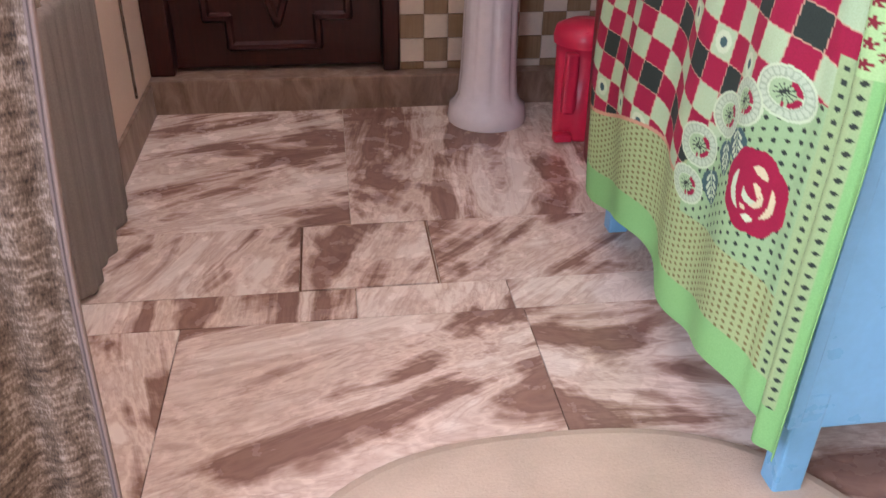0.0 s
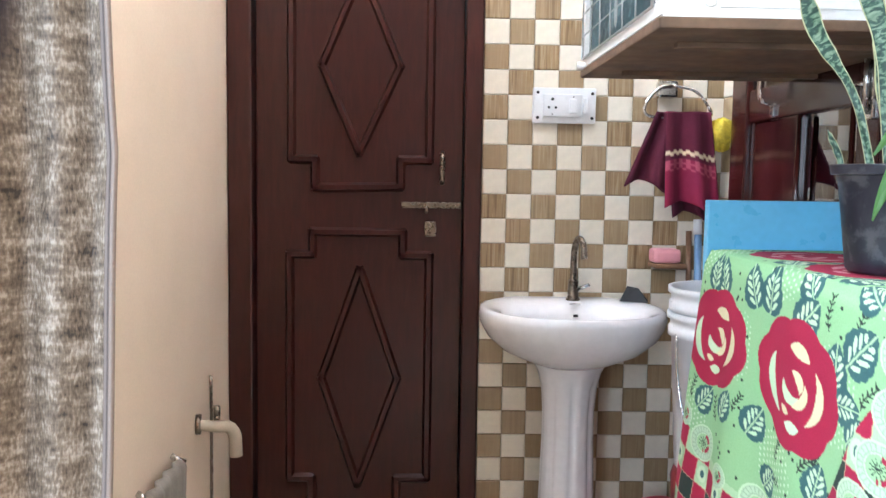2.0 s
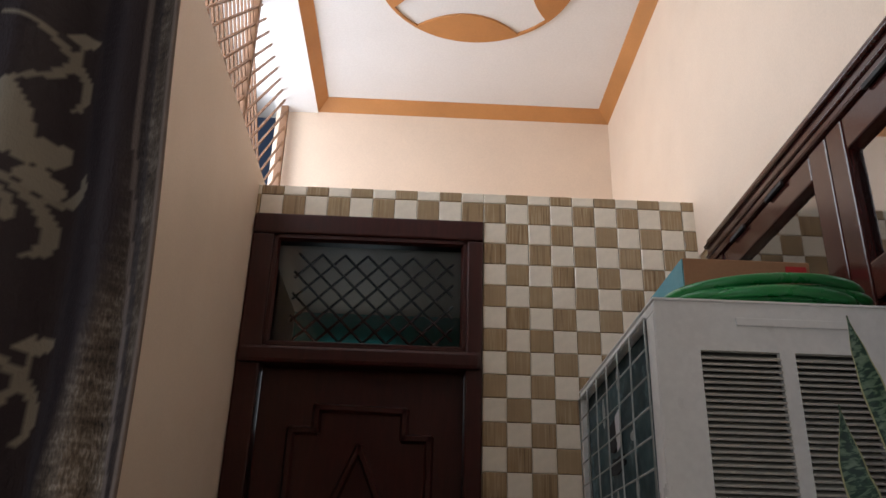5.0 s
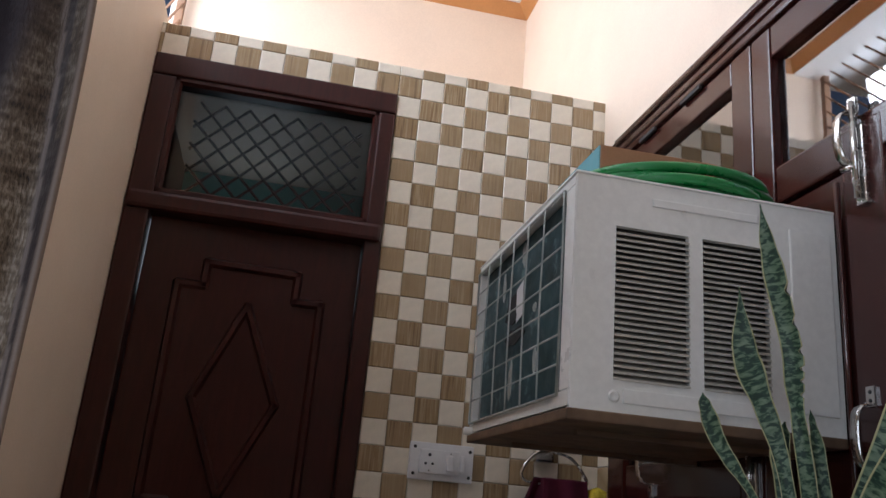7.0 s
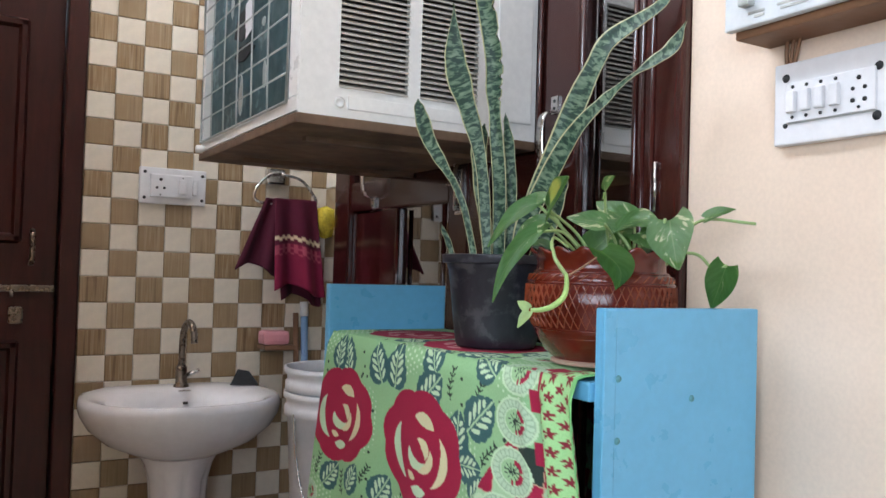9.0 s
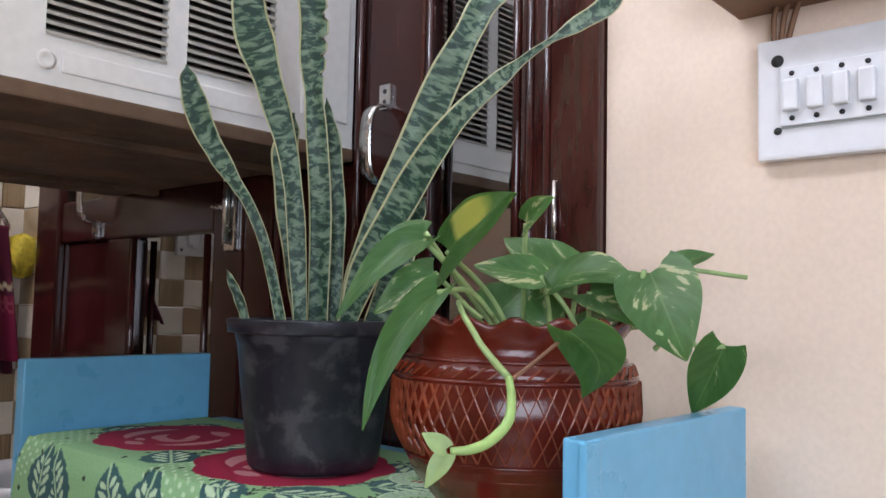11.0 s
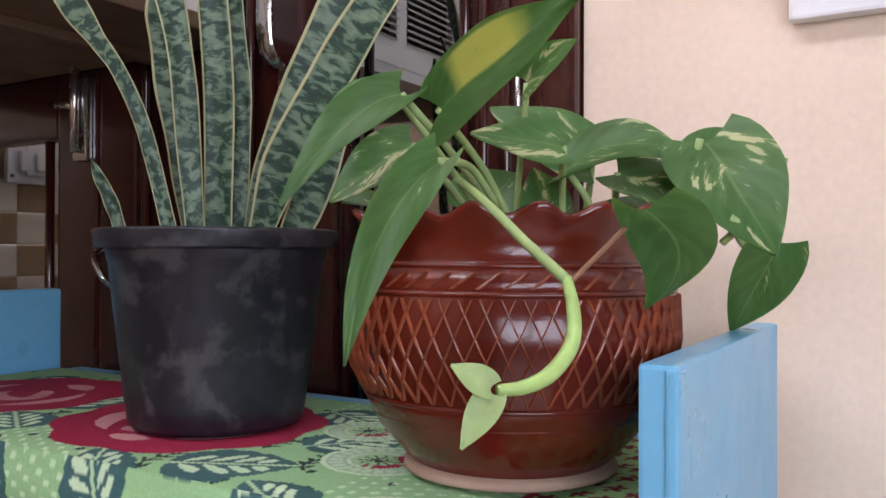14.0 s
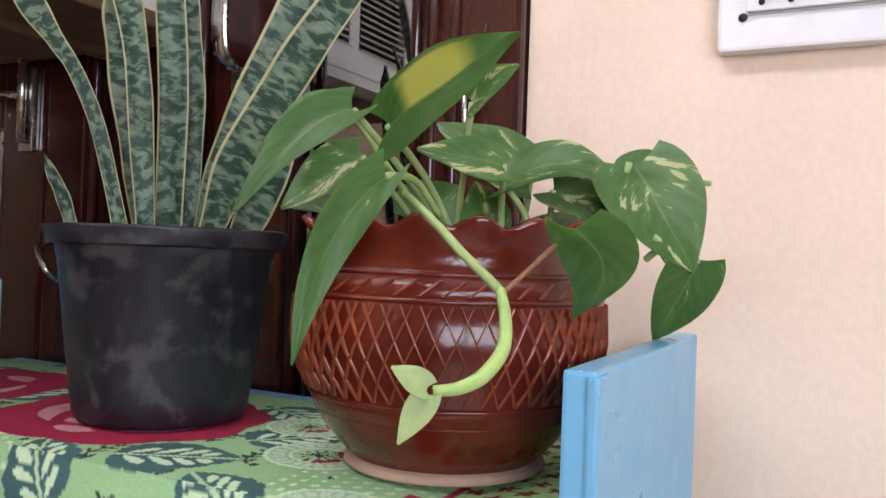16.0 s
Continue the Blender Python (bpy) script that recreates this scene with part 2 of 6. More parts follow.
def chenille():
    """Printed curtain; where the print's alpha is set, fringed silvery yarn covers it."""
    k = Nodes("woven_curtain")
    a = k.add("ShaderNodeAttribute")
    a.attribute_name = "print"
    yarn = k.noise(1.0, k.coords((330, 400, 1), "UV"), 2, 0.5)
    row = k.noise(1.0, k.coords((26, 300, 1), "UV"), 2, 0.5)
    patch = k.noise(1.0, k.coords((40, 60, 1), "UV"), 2, 0.5)
    fac = k.mix(0.3, k.mix(0.5, yarn, row), patch)
    silver = k.ramp(fac, [(0.37, (0.026, 0.017, 0.010)), (0.44, (0.105, 0.074, 0.046)), (0.51, (0.175, 0.132, 0.090)), (0.62, (0.40, 0.34, 0.27))])
    col = k.mix(a.outputs["Alpha"], a.outputs["Color"], silver)
    k.bump(fac, 0.8, 0.004)
    return k.done(col, 0.6)


M_CURTAIN = chenille()
M_GREYT = painted("grey_terry", 0.95, 300, 0.9)
M_TOWELM = painted("maroon_terry", 0.95, 320, 0.9)


def leaf_material(name, kind):
    """Leaf print in the leaf's own map: u across (0.5 at the midrib), v along."""
    k = Nodes(name)
    tc = k.add("ShaderNodeTexCoord")
    sep = k.add("ShaderNodeSeparateXYZ")
    k.link(tc.outputs["UV"], sep.inputs[0])
    ab = k.add("ShaderNodeMath")
    ab.operation = "SUBTRACT"
    ab.inputs[1].default_value = 0.5
    k.link(sep.outputs[0], ab.inputs[0])
    side = k.add("ShaderNodeMath")
    side.operation = "ABSOLUTE"
    k.link(ab.outputs[0], side.inputs[0])
    mp = k.add("ShaderNodeMapping")
    k.link(tc.outputs["UV"], mp.inputs[0])
    info = k.add("ShaderNodeObjectInfo")
    comb = k.add("ShaderNodeCombineXYZ")
    mul = k.add("ShaderNodeMath")
    mul.operation, mul.inputs[1].default_value = "MULTIPLY", 23.0
    k.link(info.outputs["Random"], mul.inputs[0])
    k.link(mul.outputs[0], comb.inputs[1]), k.link(mul.outputs[0], comb.inputs[0])
    k.link(comb.outputs[0], mp.inputs["Location"])
    if kind == "snake":
        mp.inputs["Scale"].default_value = (1.9, 125, 1)
        g = k.noise(1.0, mp.outputs[0], 3, 0.55, 0.55)
        col = k.ramp(g, [(0.40, (0.009, 0.034, 0.019)), (0.485, (0.018, 0.056, 0.032)), (0.515, (0.080, 0.135, 0.080)), (0.66, (0.160, 0.225, 0.145))])
        tone = k.ramp(k.noise(14, k.coords()), [(0.3, (0.55, 0.6, 0.55)), (0.7, (1, 1, 1))])
        col = k.mix(0.6, col, tone, "MULTIPLY")
        edge = k.ramp(side.outputs[0], [(0.43, (0, 0, 0)), (0.455, (1, 1, 1))])
        col = k.mix(edge, col, (0.40, 0.39, 0.21))
        rough = 0.45
        k.b.inputs["Specular IOR Level"].default_value = 0.35
    else:
        slant = k.add("ShaderNodeMath")
        slant.operation, slant.inputs[1].default_value = "MULTIPLY_ADD", -0.8
        k.link(side.outputs[0], slant.inputs[0]), k.link(sep.outputs[1], slant.inputs[2])
        vein = k.add("ShaderNodeCombineXYZ")
        k.link(sep.outputs[0], vein.inputs[0]), k.link(slant.outputs[0], vein.inputs[1])
        mp.inputs["Scale"].default_value = (1.6, 1.5, 1)
        k.link(vein.outputs[0], mp.inputs[0])
        g = k.noise(1.5, mp.outputs[0], 3, 0.5, 0.3)
        m2 = k.add("ShaderNodeMapping")
        m2.inputs["Scale"].default_value = (2.2, 6.5, 1)
        k.link(mp.outputs[0], m2.inputs[0])
        fleck = k.noise(1.6, m2.outputs[0], 7, 0.68, 0.3)
        both = k.mix(0.36, g, fleck)
        cut = 0.565 if kind == "pale" else 0.635
        mask = k.ramp(both, [(cut, (0, 0, 0)), (cut + 0.018, (1, 1, 1))])
        if kind == "half":
            left = k.ramp(sep.outputs[0], [(0.04, (0, 0, 0)), (0.09, (1, 1, 1)), (0.48, (1, 1, 1)), (0.51, (0, 0, 0))])
            torn = k.ramp(fleck, [(0.30, (0, 0, 0)), (0.36, (1, 1, 1))])
            tail = k.ramp(sep.outputs[1], [(0.16, (0, 0, 0)), (0.26, (1, 1, 1)), (0.62, (1, 1, 1)), (0.76, (0, 0, 0))])
            mask = k.mix(1.0, k.mix(1.0, left, torn, "MULTIPLY"), tail, "MULTIPLY")
        half = k.ramp(both, [(cut - 0.05, (0, 0, 0)), (cut - 0.01, (1, 1, 1))])
        base = k.ramp(k.noise(11, k.coords()), [(0.3, (0.045, 0.14, 0.030)), (0.7, (0.105, 0.235, 0.066))])
        ribs = k.noise(1.0, m2.outputs[0], 2)
        base = k.mix(0.35, base, k.ramp(ribs, [(0.4, (0.02, 0.08, 0.015)), (0.6, (0.09, 0.22, 0.06))]))
        col = k.mix(k.mix(0.5, (0, 0, 0), half), base, (0.13, 0.25, 0.08))
        col = k.mix(mask, col, (0.56, 0.58, 0.29) if kind != "half" else (0.56, 0.58, 0.12))
        rib = k.ramp(side.outputs[0], [(0.0, (1, 1, 1)), (0.025, (0, 0, 0))])
        col = k.mix(k.mix(0.55, (0, 0, 0), rib), col, (0.26, 0.38, 0.12))
        rough = 0.33
    fibre = k.noise(1.0, k.coords((160, 5, 1), "UV"), 2)
    k.bump(fibre, 0.15, 0.001)
    made = k.done(col, rough)
    if kind != "snake":
        thin, blend = k.add("ShaderNodeBsdfTranslucent"), k.add("ShaderNodeMixShader")
        k.link(k.mix(0.6, col, (0.30, 0.50, 0.06)), thin.inputs[0])
        blend.inputs[0].default_value = 0.4
        k.link(k.b.outputs[0], blend.inputs[1]), k.link(thin.outputs[0], blend.inputs[2])
        k.link(blend.outputs[0], k.t.nodes["Material Output"].inputs[0])
    return made


M_SNAKE = leaf_material("banded_snake_leaf", "snake")
M_POTHOS = leaf_material("green_heart_leaf", "green")
M_POTHOSV = leaf_material("cream_flecked_heart_leaf", "pale")
M_POTHOSY = leaf_material("half_yellow_heart_leaf", "half")


def black_pot():
    k = Nodes("dusty_black_plastic")
    v = k.coords()
    dust = k.ramp(k.noise(11, k.coords((1, 1, 0.6)), 6, 0.62, 0.3), [(0.52, (0, 0, 0)), (0.72, (1, 1, 1))])
    low = k.ramp(k.noise(30, v, 5, 0.62, 0.2), [(0.52, (0, 0, 0)), (0.62, (1, 1, 1))])
    col = k.mix(k.mix(0.2, (0, 0, 0), dust), (0.010, 0.0105, 0.017), (0.11, 0.11, 0.13))
    col = k.mix(k.mix(0.2, (0, 0, 0), low), col, (0.20, 0.19, 0.19))
    r = k.ramp(k.noise(22, v), [(0.3, (0.30,) * 3), (0.7, (0.52,) * 3)])
    return k.done(col, r)


M_BLACKPOT = black_pot()


def glazed_pot():
    k = Nodes("red_brown_glaze")
    g = k.noise(16, k.coords(), 6, 0.6)
    col = k.ramp(g, [(0.3, (0.075, 0.0075, 0.0035)), (0.6, (0.13, 0.0145, 0.0055)), (0.8, (0.20, 0.030, 0.009))])
    k.bump(k.noise(70, k.coords(), 4, 0.6), 0.35, 0.0012)
    return k.done(col, 0.2, 0, 0.1)


M_GLAZE = glazed_pot()
# ridge glaze, its colour lightened to carry the highlights on the hatching
M_GLAZERIM = plain("ridge_glaze_with_highlight", (0.21, 0.048, 0.020), 0.16, 0, 0.4, 40, 160, 0.05)


# ---- mesh helpers ----
def mesh_of(name, verts, faces, material, smooth=False):
    me = bpy.data.meshes.new(name)
    me.from_pydata([tuple(v) for v in verts], [], [tuple(f) for f in faces])
    if material:
        me.materials.append(material)
    if smooth:
        me.polygons.foreach_set("use_smooth", [True] * len(me.polygons))
    me.update()
    return me


def bm_mesh(name, bm, material, smooth=False):
    bmesh.ops.recalc_face_normals(bm, faces=bm.faces)
    me = bpy.data.meshes.new(name)
    bm.to_mesh(me)
    bm.free()
    if material:
        me.materials.append(material)
    if smooth:
        me.polygons.foreach_set("use_smooth", [True] * len(me.polygons))
    return me


def under(ob, parent):
    if parent is not None:
        ob.parent = parent
        ob.matrix_parent_inverse = Matrix.Translation(-parent.location) if parent.type == "EMPTY" else Matrix()
    return ob


def part(name, me, parent=None, label=""):
    return tagged(under(new(name, me), parent), label)


def thing(name, at, label, category, group=""):
    ob = new(name)
    ob.location, ob.empty_display_size = at, 0.05
    return tagged(ob, label, category, group)


def box_bm(bm, x0, y0, z0, x1, y1, z1, bevel=0.0):
    r = bmesh.ops.create_cube(bm, size=1.0)
    vs = r["verts"]
    bmesh.ops.scale(bm, vec=(x1 - x0, y1 - y0, z1 - z0), verts=vs)
    bmesh.ops.translate(bm, vec=((x0 + x1) / 2, (y0 + y1) / 2, (z0 + z1) / 2), verts=vs)
    if bevel:
        es = list({e for v in vs for e in v.link_edges})
        bmesh.ops.bevel(bm, geom=es, offset=bevel, segments=2, affect="EDGES", profile=0.6)
    return bm


def box(name, x0, y0, z0, x1, y1, z1, material, bevel=0.0):
    return bm_mesh(name, box_bm(bmesh.new(), x0, y0, z0, x1, y1, z1, bevel), material)


def lathe(name, profile, material, at=(0, 0, 0), n=48, wave=None, smooth=True):
    """profile: (radius, height) pairs; wave(angle, index) adds to (radius, height)."""
    verts, faces = [], []
    for i, (r, h) in enumerate(profile):
        for j in range(n):
            a = 2 * math.pi * j / n
            dr, dh = wave(a, i) if wave else (0, 0)
            verts.append((at[0] + (r + dr) * math.cos(a), at[1] + (r + dr) * math.sin(a), at[2] + h + dh))
    for i in range(len(profile) - 1):
        for j in range(n):
            faces.append((i * n + j, i * n + (j + 1) % n, (i + 1) * n + (j + 1) % n, (i + 1) * n + j))
    return mesh_of(name, verts, faces, material, smooth)


def spline(points, steps=8):
    """A smooth line through the points."""
    p = [Vector(q) for q in points]
    p = [2 * p[0] - p[1]] + p + [2 * p[-1] - p[-2]]
    out = []
    for i in range(1, len(p) - 2):
        for s in range(steps):
            t = s / steps
            a, b, c, d = p[i - 1], p[i], p[i + 1], p[i + 2]
            out.append(0.5 * (2 * b + (c - a) * t + (2 * a - 5 * b + 4 * c - d) * t * t + (3 * b - a - 3 * c + d) * t ** 3))
    return out + [p[-2]]


def tube(name, line, radius, material, n=8, closed=False, square=False):
    line = [Vector(q) for q in line]
    verts, faces, m = [], [], len(line)
    up = Vector((0.13, 0.21, 0.97)).normalized()
    for i, q in enumerate(line):
        a = line[(i - 1) % m] if closed or i else q
        b = line[(i + 1) % m] if closed or i < m - 1 else q
        d = (b - a).normalized()
        s = d.cross(up)
        s = s.normalized() if s.length > 1e-4 else d.orthogonal().normalized()
        w = s.cross(d)
        r = radius(i / max(1, m - 1)) if callable(radius) else radius
        for j in range(n):
            t = 2 * math.pi * (j + (0.5 if square else 0)) / n
            verts.append(q + r * (math.cos(t) * s + math.sin(t) * w))
    for i in range(m if closed else m - 1):
        for j in range(n):
            k = (i + 1) % m
            faces.append((i * n + j, i * n + (j + 1) % n, k * n + (j + 1) % n, k * n + j))
    if not closed:
        faces += [tuple(range(n))[::-1], tuple((m - 1) * n + j for j in range(n))]
    return mesh_of(name, verts, faces, material, not square)


def bead(name, pts, material, r=0.011, y=0.03, closed=True):
    """A square bead along an outline on the door's face, mitred at its corners."""
    bm = bmesh.new()
    n = len(pts)
    for i in range(n if closed else n - 1):
        (x0, z0), (x1, z1) = pts[i], pts[(i + 1) % n]
        d = Vector((x1 - x0, 0, z1 - z0))
        length = d.length + (r if True else 0)
        d.normalize()
        c = Vector(((x0 + x1) / 2, y, (z0 + z1) / 2))
        side = d.cross(Vector((0, 1, 0)))
        vs = []
        for e in (-1, 1):
            for s, h in ((-r, 0), (-r * 0.45, -r), (r * 0.45, -r), (r, 0)):
                vs.append(bm.verts.new(c + d * e * length / 2 + side * s + Vector((0, h, 0))))
        for a in range(3):
            bm.faces.new((vs[a], vs[a + 1], vs[a + 5], vs[a + 4]))
        bm.faces.new(vs[0:4]), bm.faces.new(vs[4:8][::-1])
    return bm_mesh(name, bm, material)


def structure(name, me, label):
    return tagged(new(name, me), label, name.split("_")[0], "", "structure")


# ---- the room ----
XL, XR, ZT = -0.745, 0.705, 2.63
floor = structure("floor", box("floor", -2.4, -4.7, -0.1, 1.8, 1.2, -0.006, M_GROUT), "brown and cream swirled marble slab floor")
wall_left = structure("wall_left", box("wall_left", XL - 0.2, -1.88, -0.1, XL, 1.1, 2.68, M_WALL), "peach painted plaster wall below an open grille")
wall_left_lintel = structure("wall_left_lintel", box("wall_left_lintel", XL - 0.2, -1.88, 3.60, XL + 0.004, 1.1, 3.80, M_CEIL), "white painted beam above the grille")
wall_upper = structure("wall_upper", box("wall_upper", XL - 0.2, 1.04, 2.5, XR + 0.15, 1.2, 3.8, M_WALL), "peach painted upper wall set back over the tiles")
ledge = structure("ledge", box("ledge", XL, 0.1, 2.54, XR, 1.05, 2.625, M_WALL), "plastered slab over the small washroom")
ceiling = structure("ceiling", box("ceiling", -2.4, -4.7, 3.66, 1.8, 1.2, 3.8, M_CEIL), "white painted ceiling with an ochre border")
bm = bmesh.new()
box_bm(bm, XR, -4.6, -0.1, XR + 0.12, -1.522, 3.8)
box_bm(bm, XR, -1.522, 2.43, XR + 0.12, 1.1, 3.8)
box_bm(bm, XR + 0.012, -0.128, -0.1, XR + 0.12, 1.1, 2.43)
wall_right = structure("wall_right", bm_mesh("wall_right", bm, M_WALL), "peach painted plaster wall round a dark wooden window")
# unseen rear room walls; the room's dimness is in their colour
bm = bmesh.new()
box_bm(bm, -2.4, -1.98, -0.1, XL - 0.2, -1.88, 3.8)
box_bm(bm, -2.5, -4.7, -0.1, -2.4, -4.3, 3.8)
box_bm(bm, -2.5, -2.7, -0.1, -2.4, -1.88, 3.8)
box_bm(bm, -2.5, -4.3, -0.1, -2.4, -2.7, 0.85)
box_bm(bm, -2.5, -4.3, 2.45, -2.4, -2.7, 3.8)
wall_room_left = structure("wall_room_left", bm_mesh("wall_room_left", bm, M_ROOMWALL), "unseen wall of the room behind, coloured dark for its dimness")
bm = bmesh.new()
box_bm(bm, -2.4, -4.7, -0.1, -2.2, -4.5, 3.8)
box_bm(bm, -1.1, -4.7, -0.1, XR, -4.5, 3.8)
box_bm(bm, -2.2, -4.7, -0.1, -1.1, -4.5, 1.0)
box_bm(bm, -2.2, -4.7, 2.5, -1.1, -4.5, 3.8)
wall_room_back = structure("wall_room_back", bm_mesh("wall_room_back", bm, M_ROOMWALL), "unseen wall of the room behind, coloured dark for its dimness")
# walls coloured near black in place of the inner room's darkness
bm = bmesh.new()
box_bm(bm, 1.6, -2.0, -0.1, 1.7, 1.1, 3.7)
box_bm(bm, XR + 0.12, -1.62, -0.1, 1.6, -1.56, 3.7)
box_bm(bm, XR + 0.12, 0.0, -0.1, 1.6, 0.06, 3.7)
wall_inner_room = structure("wall_inner_room", bm_mesh("wall_inner_room", bm, M_DARK), "inner room wall behind the glass, coloured near black for lack of light")

# cornice round the ceiling
bm = bmesh.new()
for pts in (((XL, 1.04), (XR, 1.04), (XR - 0.055, 0.985), (XL + 0.055, 0.985)), ((XR, 1.04), (XR, -1.88), (XR - 0.055, -1.825), (XR - 0.055, 0.985)), ((XL + 0.004, -1.88), (XL + 0.004, 1.04), (XL + 0.055, 0.985), (XL + 0.055, -1.825))):
    lo = [bm.verts.new((x, y, z)) for (x, y), z in zip(pts, (3.605, 3.605, 3.655, 3.655))]
    hi = [bm.verts.new((x, y, 3.664)) for x, y in pts]
    bm.faces.new(lo), bm.faces.new(hi[::-1])
    for i in range(4):
        bm.faces.new((lo[i], lo[(i + 1) % 4], hi[(i + 1) % 4], hi[i]))
trim_cornice = structure("trim_cornice", bm_mesh("trim_cornice", bm, M_ORANGE), "ochre painted sloping plaster cornice")

# ceiling rosette
CX, CY, CR = -0.02, 0.10, 0.40
rosette = thing("ceiling_rosette", (CX, CY, 3.655), "ochre and white painted plaster rosette on the ceiling", "rosette")
bm = bmesh.new()
ring = [[bm.verts.new((CX + r * math.cos(a * math.pi / 36), CY + r * math.sin(a * math.pi / 36), z)) for a in range(72)] for r, z in ((CR, 3.66), (CR, 3.650), (CR - 0.012, 3.650), (CR - 0.012, 3.66))]
for k in range(3):
    for a in range(72):
        bm.faces.new((ring[k][a], ring[k][(a + 1) % 72], ring[k + 1][(a + 1) % 72], ring[k + 1][a]))
part("ring", bm_mesh("ring", bm, M_ORANGE), rosette)
for q in range(4):
    a0 = q * math.pi / 2 - math.pi / 2 + 0.06
    half = 0.60
    outer = [(CR * math.cos(a0 + half * t / 12), CR * math.sin(a0 + half * t / 12)) for t in range(-12, 13)]
    c, s = math.cos(a0), math.sin(a0)
    inner = []
    for t in range(12, -13, -1):
        across = CR * math.sin(half) * t / 12
        deep = CR * math.cos(half) - 0.105 * (1 - (t / 12) ** 2)
        inner.append((deep * c - across * s, deep * s + across * c))
    pts = outer + inner[1:-1]
    bm = bmesh.new()
    lo = [bm.verts.new((CX + x, CY + y, 3.649)) for x, y in pts]
    hi = [bm.verts.new((CX + x, CY + y, 3.66)) for x, y in pts]
    bm.faces.new(lo)
    for i in range(len(pts)):
        bm.faces.new((lo[i], hi[i], hi[(i + 1) % len(pts)], lo[(i + 1) % len(pts)]))
    part("petal", bm_mesh("petal", bm, M_ORANGE), rosette)

# grille above the left wall
grille = thing("lattice_grille", (XL - 0.15, -0.4, 2.68), "dark metal lattice grille above the low wall, open to the sky", "grille")
for k in range(-8, 34):
    y0 = -1.85 + k * 0.085
    for sgn in (1, -1):
        a, b = y0, y0 + sgn * 0.92
        lo, hi = max(-1.85, min(a, b)), min(1.03, max(a, b))
        if hi - lo < 0.05:
            continue
        za, zb = 2.68 + abs(lo - a), 2.68 + abs(hi - a)
        part("bar", tube("bar", [(XL - 0.15 + 0.004 * sgn, lo, za), (XL - 0.15 + 0.004 * sgn, hi, zb)], 0.006, M_BROWNSTICK, 4, square=True), grille)
for y in (-1.2, -0.5, 0.2, 1.0):
    part("upright", box("upright", XL - 0.17, y - 0.015, 2.68, XL - 0.135, y + 0.015, 3.6, M_BROWNSTICK, 0.003), grille)

# step under the washroom door
step = structure("step", box("step", XL, -0.062, -0.01, XR + 0.01, 0.1, 0.10, M_GRANITE, 0.006), "brown streaked stone step under the door")
baseboard = structure("baseboard", box("baseboard", XL, -1.86, -0.005, XL + 0.012, -0.063, 0.098, M_GRANITE, 0.003), "brown streaked stone skirting along the wall")

# tiled back wall with the door opening
bm = bmesh.new()
box_bm(bm, 0.002, 0.0, -0.1, XR + 0.02, 0.1, ZT - 0.004)
box_bm(bm, XL - 0.01, 0.0, 2.522, 0.002, 0.1, ZT - 0.004)
wall_back = structure("wall_back", bm_mesh("wall_back", bm, M_GROUT), "wall of cream and brown striped check tiles")
bm = bmesh.new()
box_bm(bm, XL - 0.1, 1.0, 0.0, XR, 1.03, 2.54)
box_bm(bm, XR - 0.02, 0.1, 0.0, XR, 1.0, 2.54)
box_bm(bm, XL - 0.02, 0.1, 0.0, XL, 1.0, 2.54)
wall_washroom = structure("wall_washroom", bm_mesh("wall_washroom", bm, M_TEALWALL), "turquoise painted walls of the dark washroom")
# unseen glowing panel, added to give the washroom some light
window_washroom = structure("window_washroom", box("window_washroom", -0.62, 0.985, 2.02, -0.30, 0.998, 2.40, M_WASHGLOW), "unseen glowing panel added to brighten the washroom")

# ---- the washroom door ----
door = thing("washroom_door", (-0.36, 0.03, 0.1), "closed dark-stained wooden door with beaded panels and diamonds", "door")
tagged(door, kind="structure")
door.name = "door_1"
leaf = part("door_leaf", box("door_leaf", -0.668, 0.03, 0.112, -0.053, 0.066, 2.019, M_WOOD, 0.003), door)
fr_l = part("jamb", box("jamb", XL + 0.002, -0.014, 0.10, -0.672, 0.09, 2.45, M_WOOD, 0.006), door)
fr_r = part("jamb", box("jamb", -0.050, -0.014, 0.10, 0.001, 0.09, 2.45, M_WOOD, 0.006), door)
part("head", box("head", XL + 0.002, -0.016, 2.452, 0.001, 0.09, 2.522, M_WOOD, 0.006), door)
part("transom_bar", box("transom_bar", XL + 0.004, -0.03, 2.02, -0.003, 0.09, 2.075, M_WOOD, 0.012), door)
part("inner_bead", bead("inner_bead", [(-0.665, 2.085), (-0.665, 2.445), (-0.056, 2.445), (-0.056, 2.085)], M_WOOD, 0.013, 0.004), door)
tp = part("transom_pane", box("transom_pane", -0.672, 0.03, 2.075, -0.050, 0.034, 2.452, M_GLASS), door, "dark glass pane")
tp.visible_shadow = False
# bars added behind the pane to draw the grille's reflection
for k in range(-4, 10):
    for sgn in (1, -1):
        a = -0.60 + k * 0.075 + (0.30 if sgn < 0 else 0)
        x0, x1 = a, a + sgn * 0.3
        lo, hi = max(-0.61, min(x0, x1)), min(-0.09, max(x0, x1))
        if hi - lo < 0.03:
            continue
        z0, z1 = 2.12 + abs(lo - a), 2.12 + abs(hi - a)
        part("reflected_lattice_bar", tube("reflected_lattice_bar", [(lo, 0.075 + sgn * 0.003, z0), (hi, 0.075 + sgn * 0.003, z1)], 0.0045, M_DARK, 4, square=True), door)
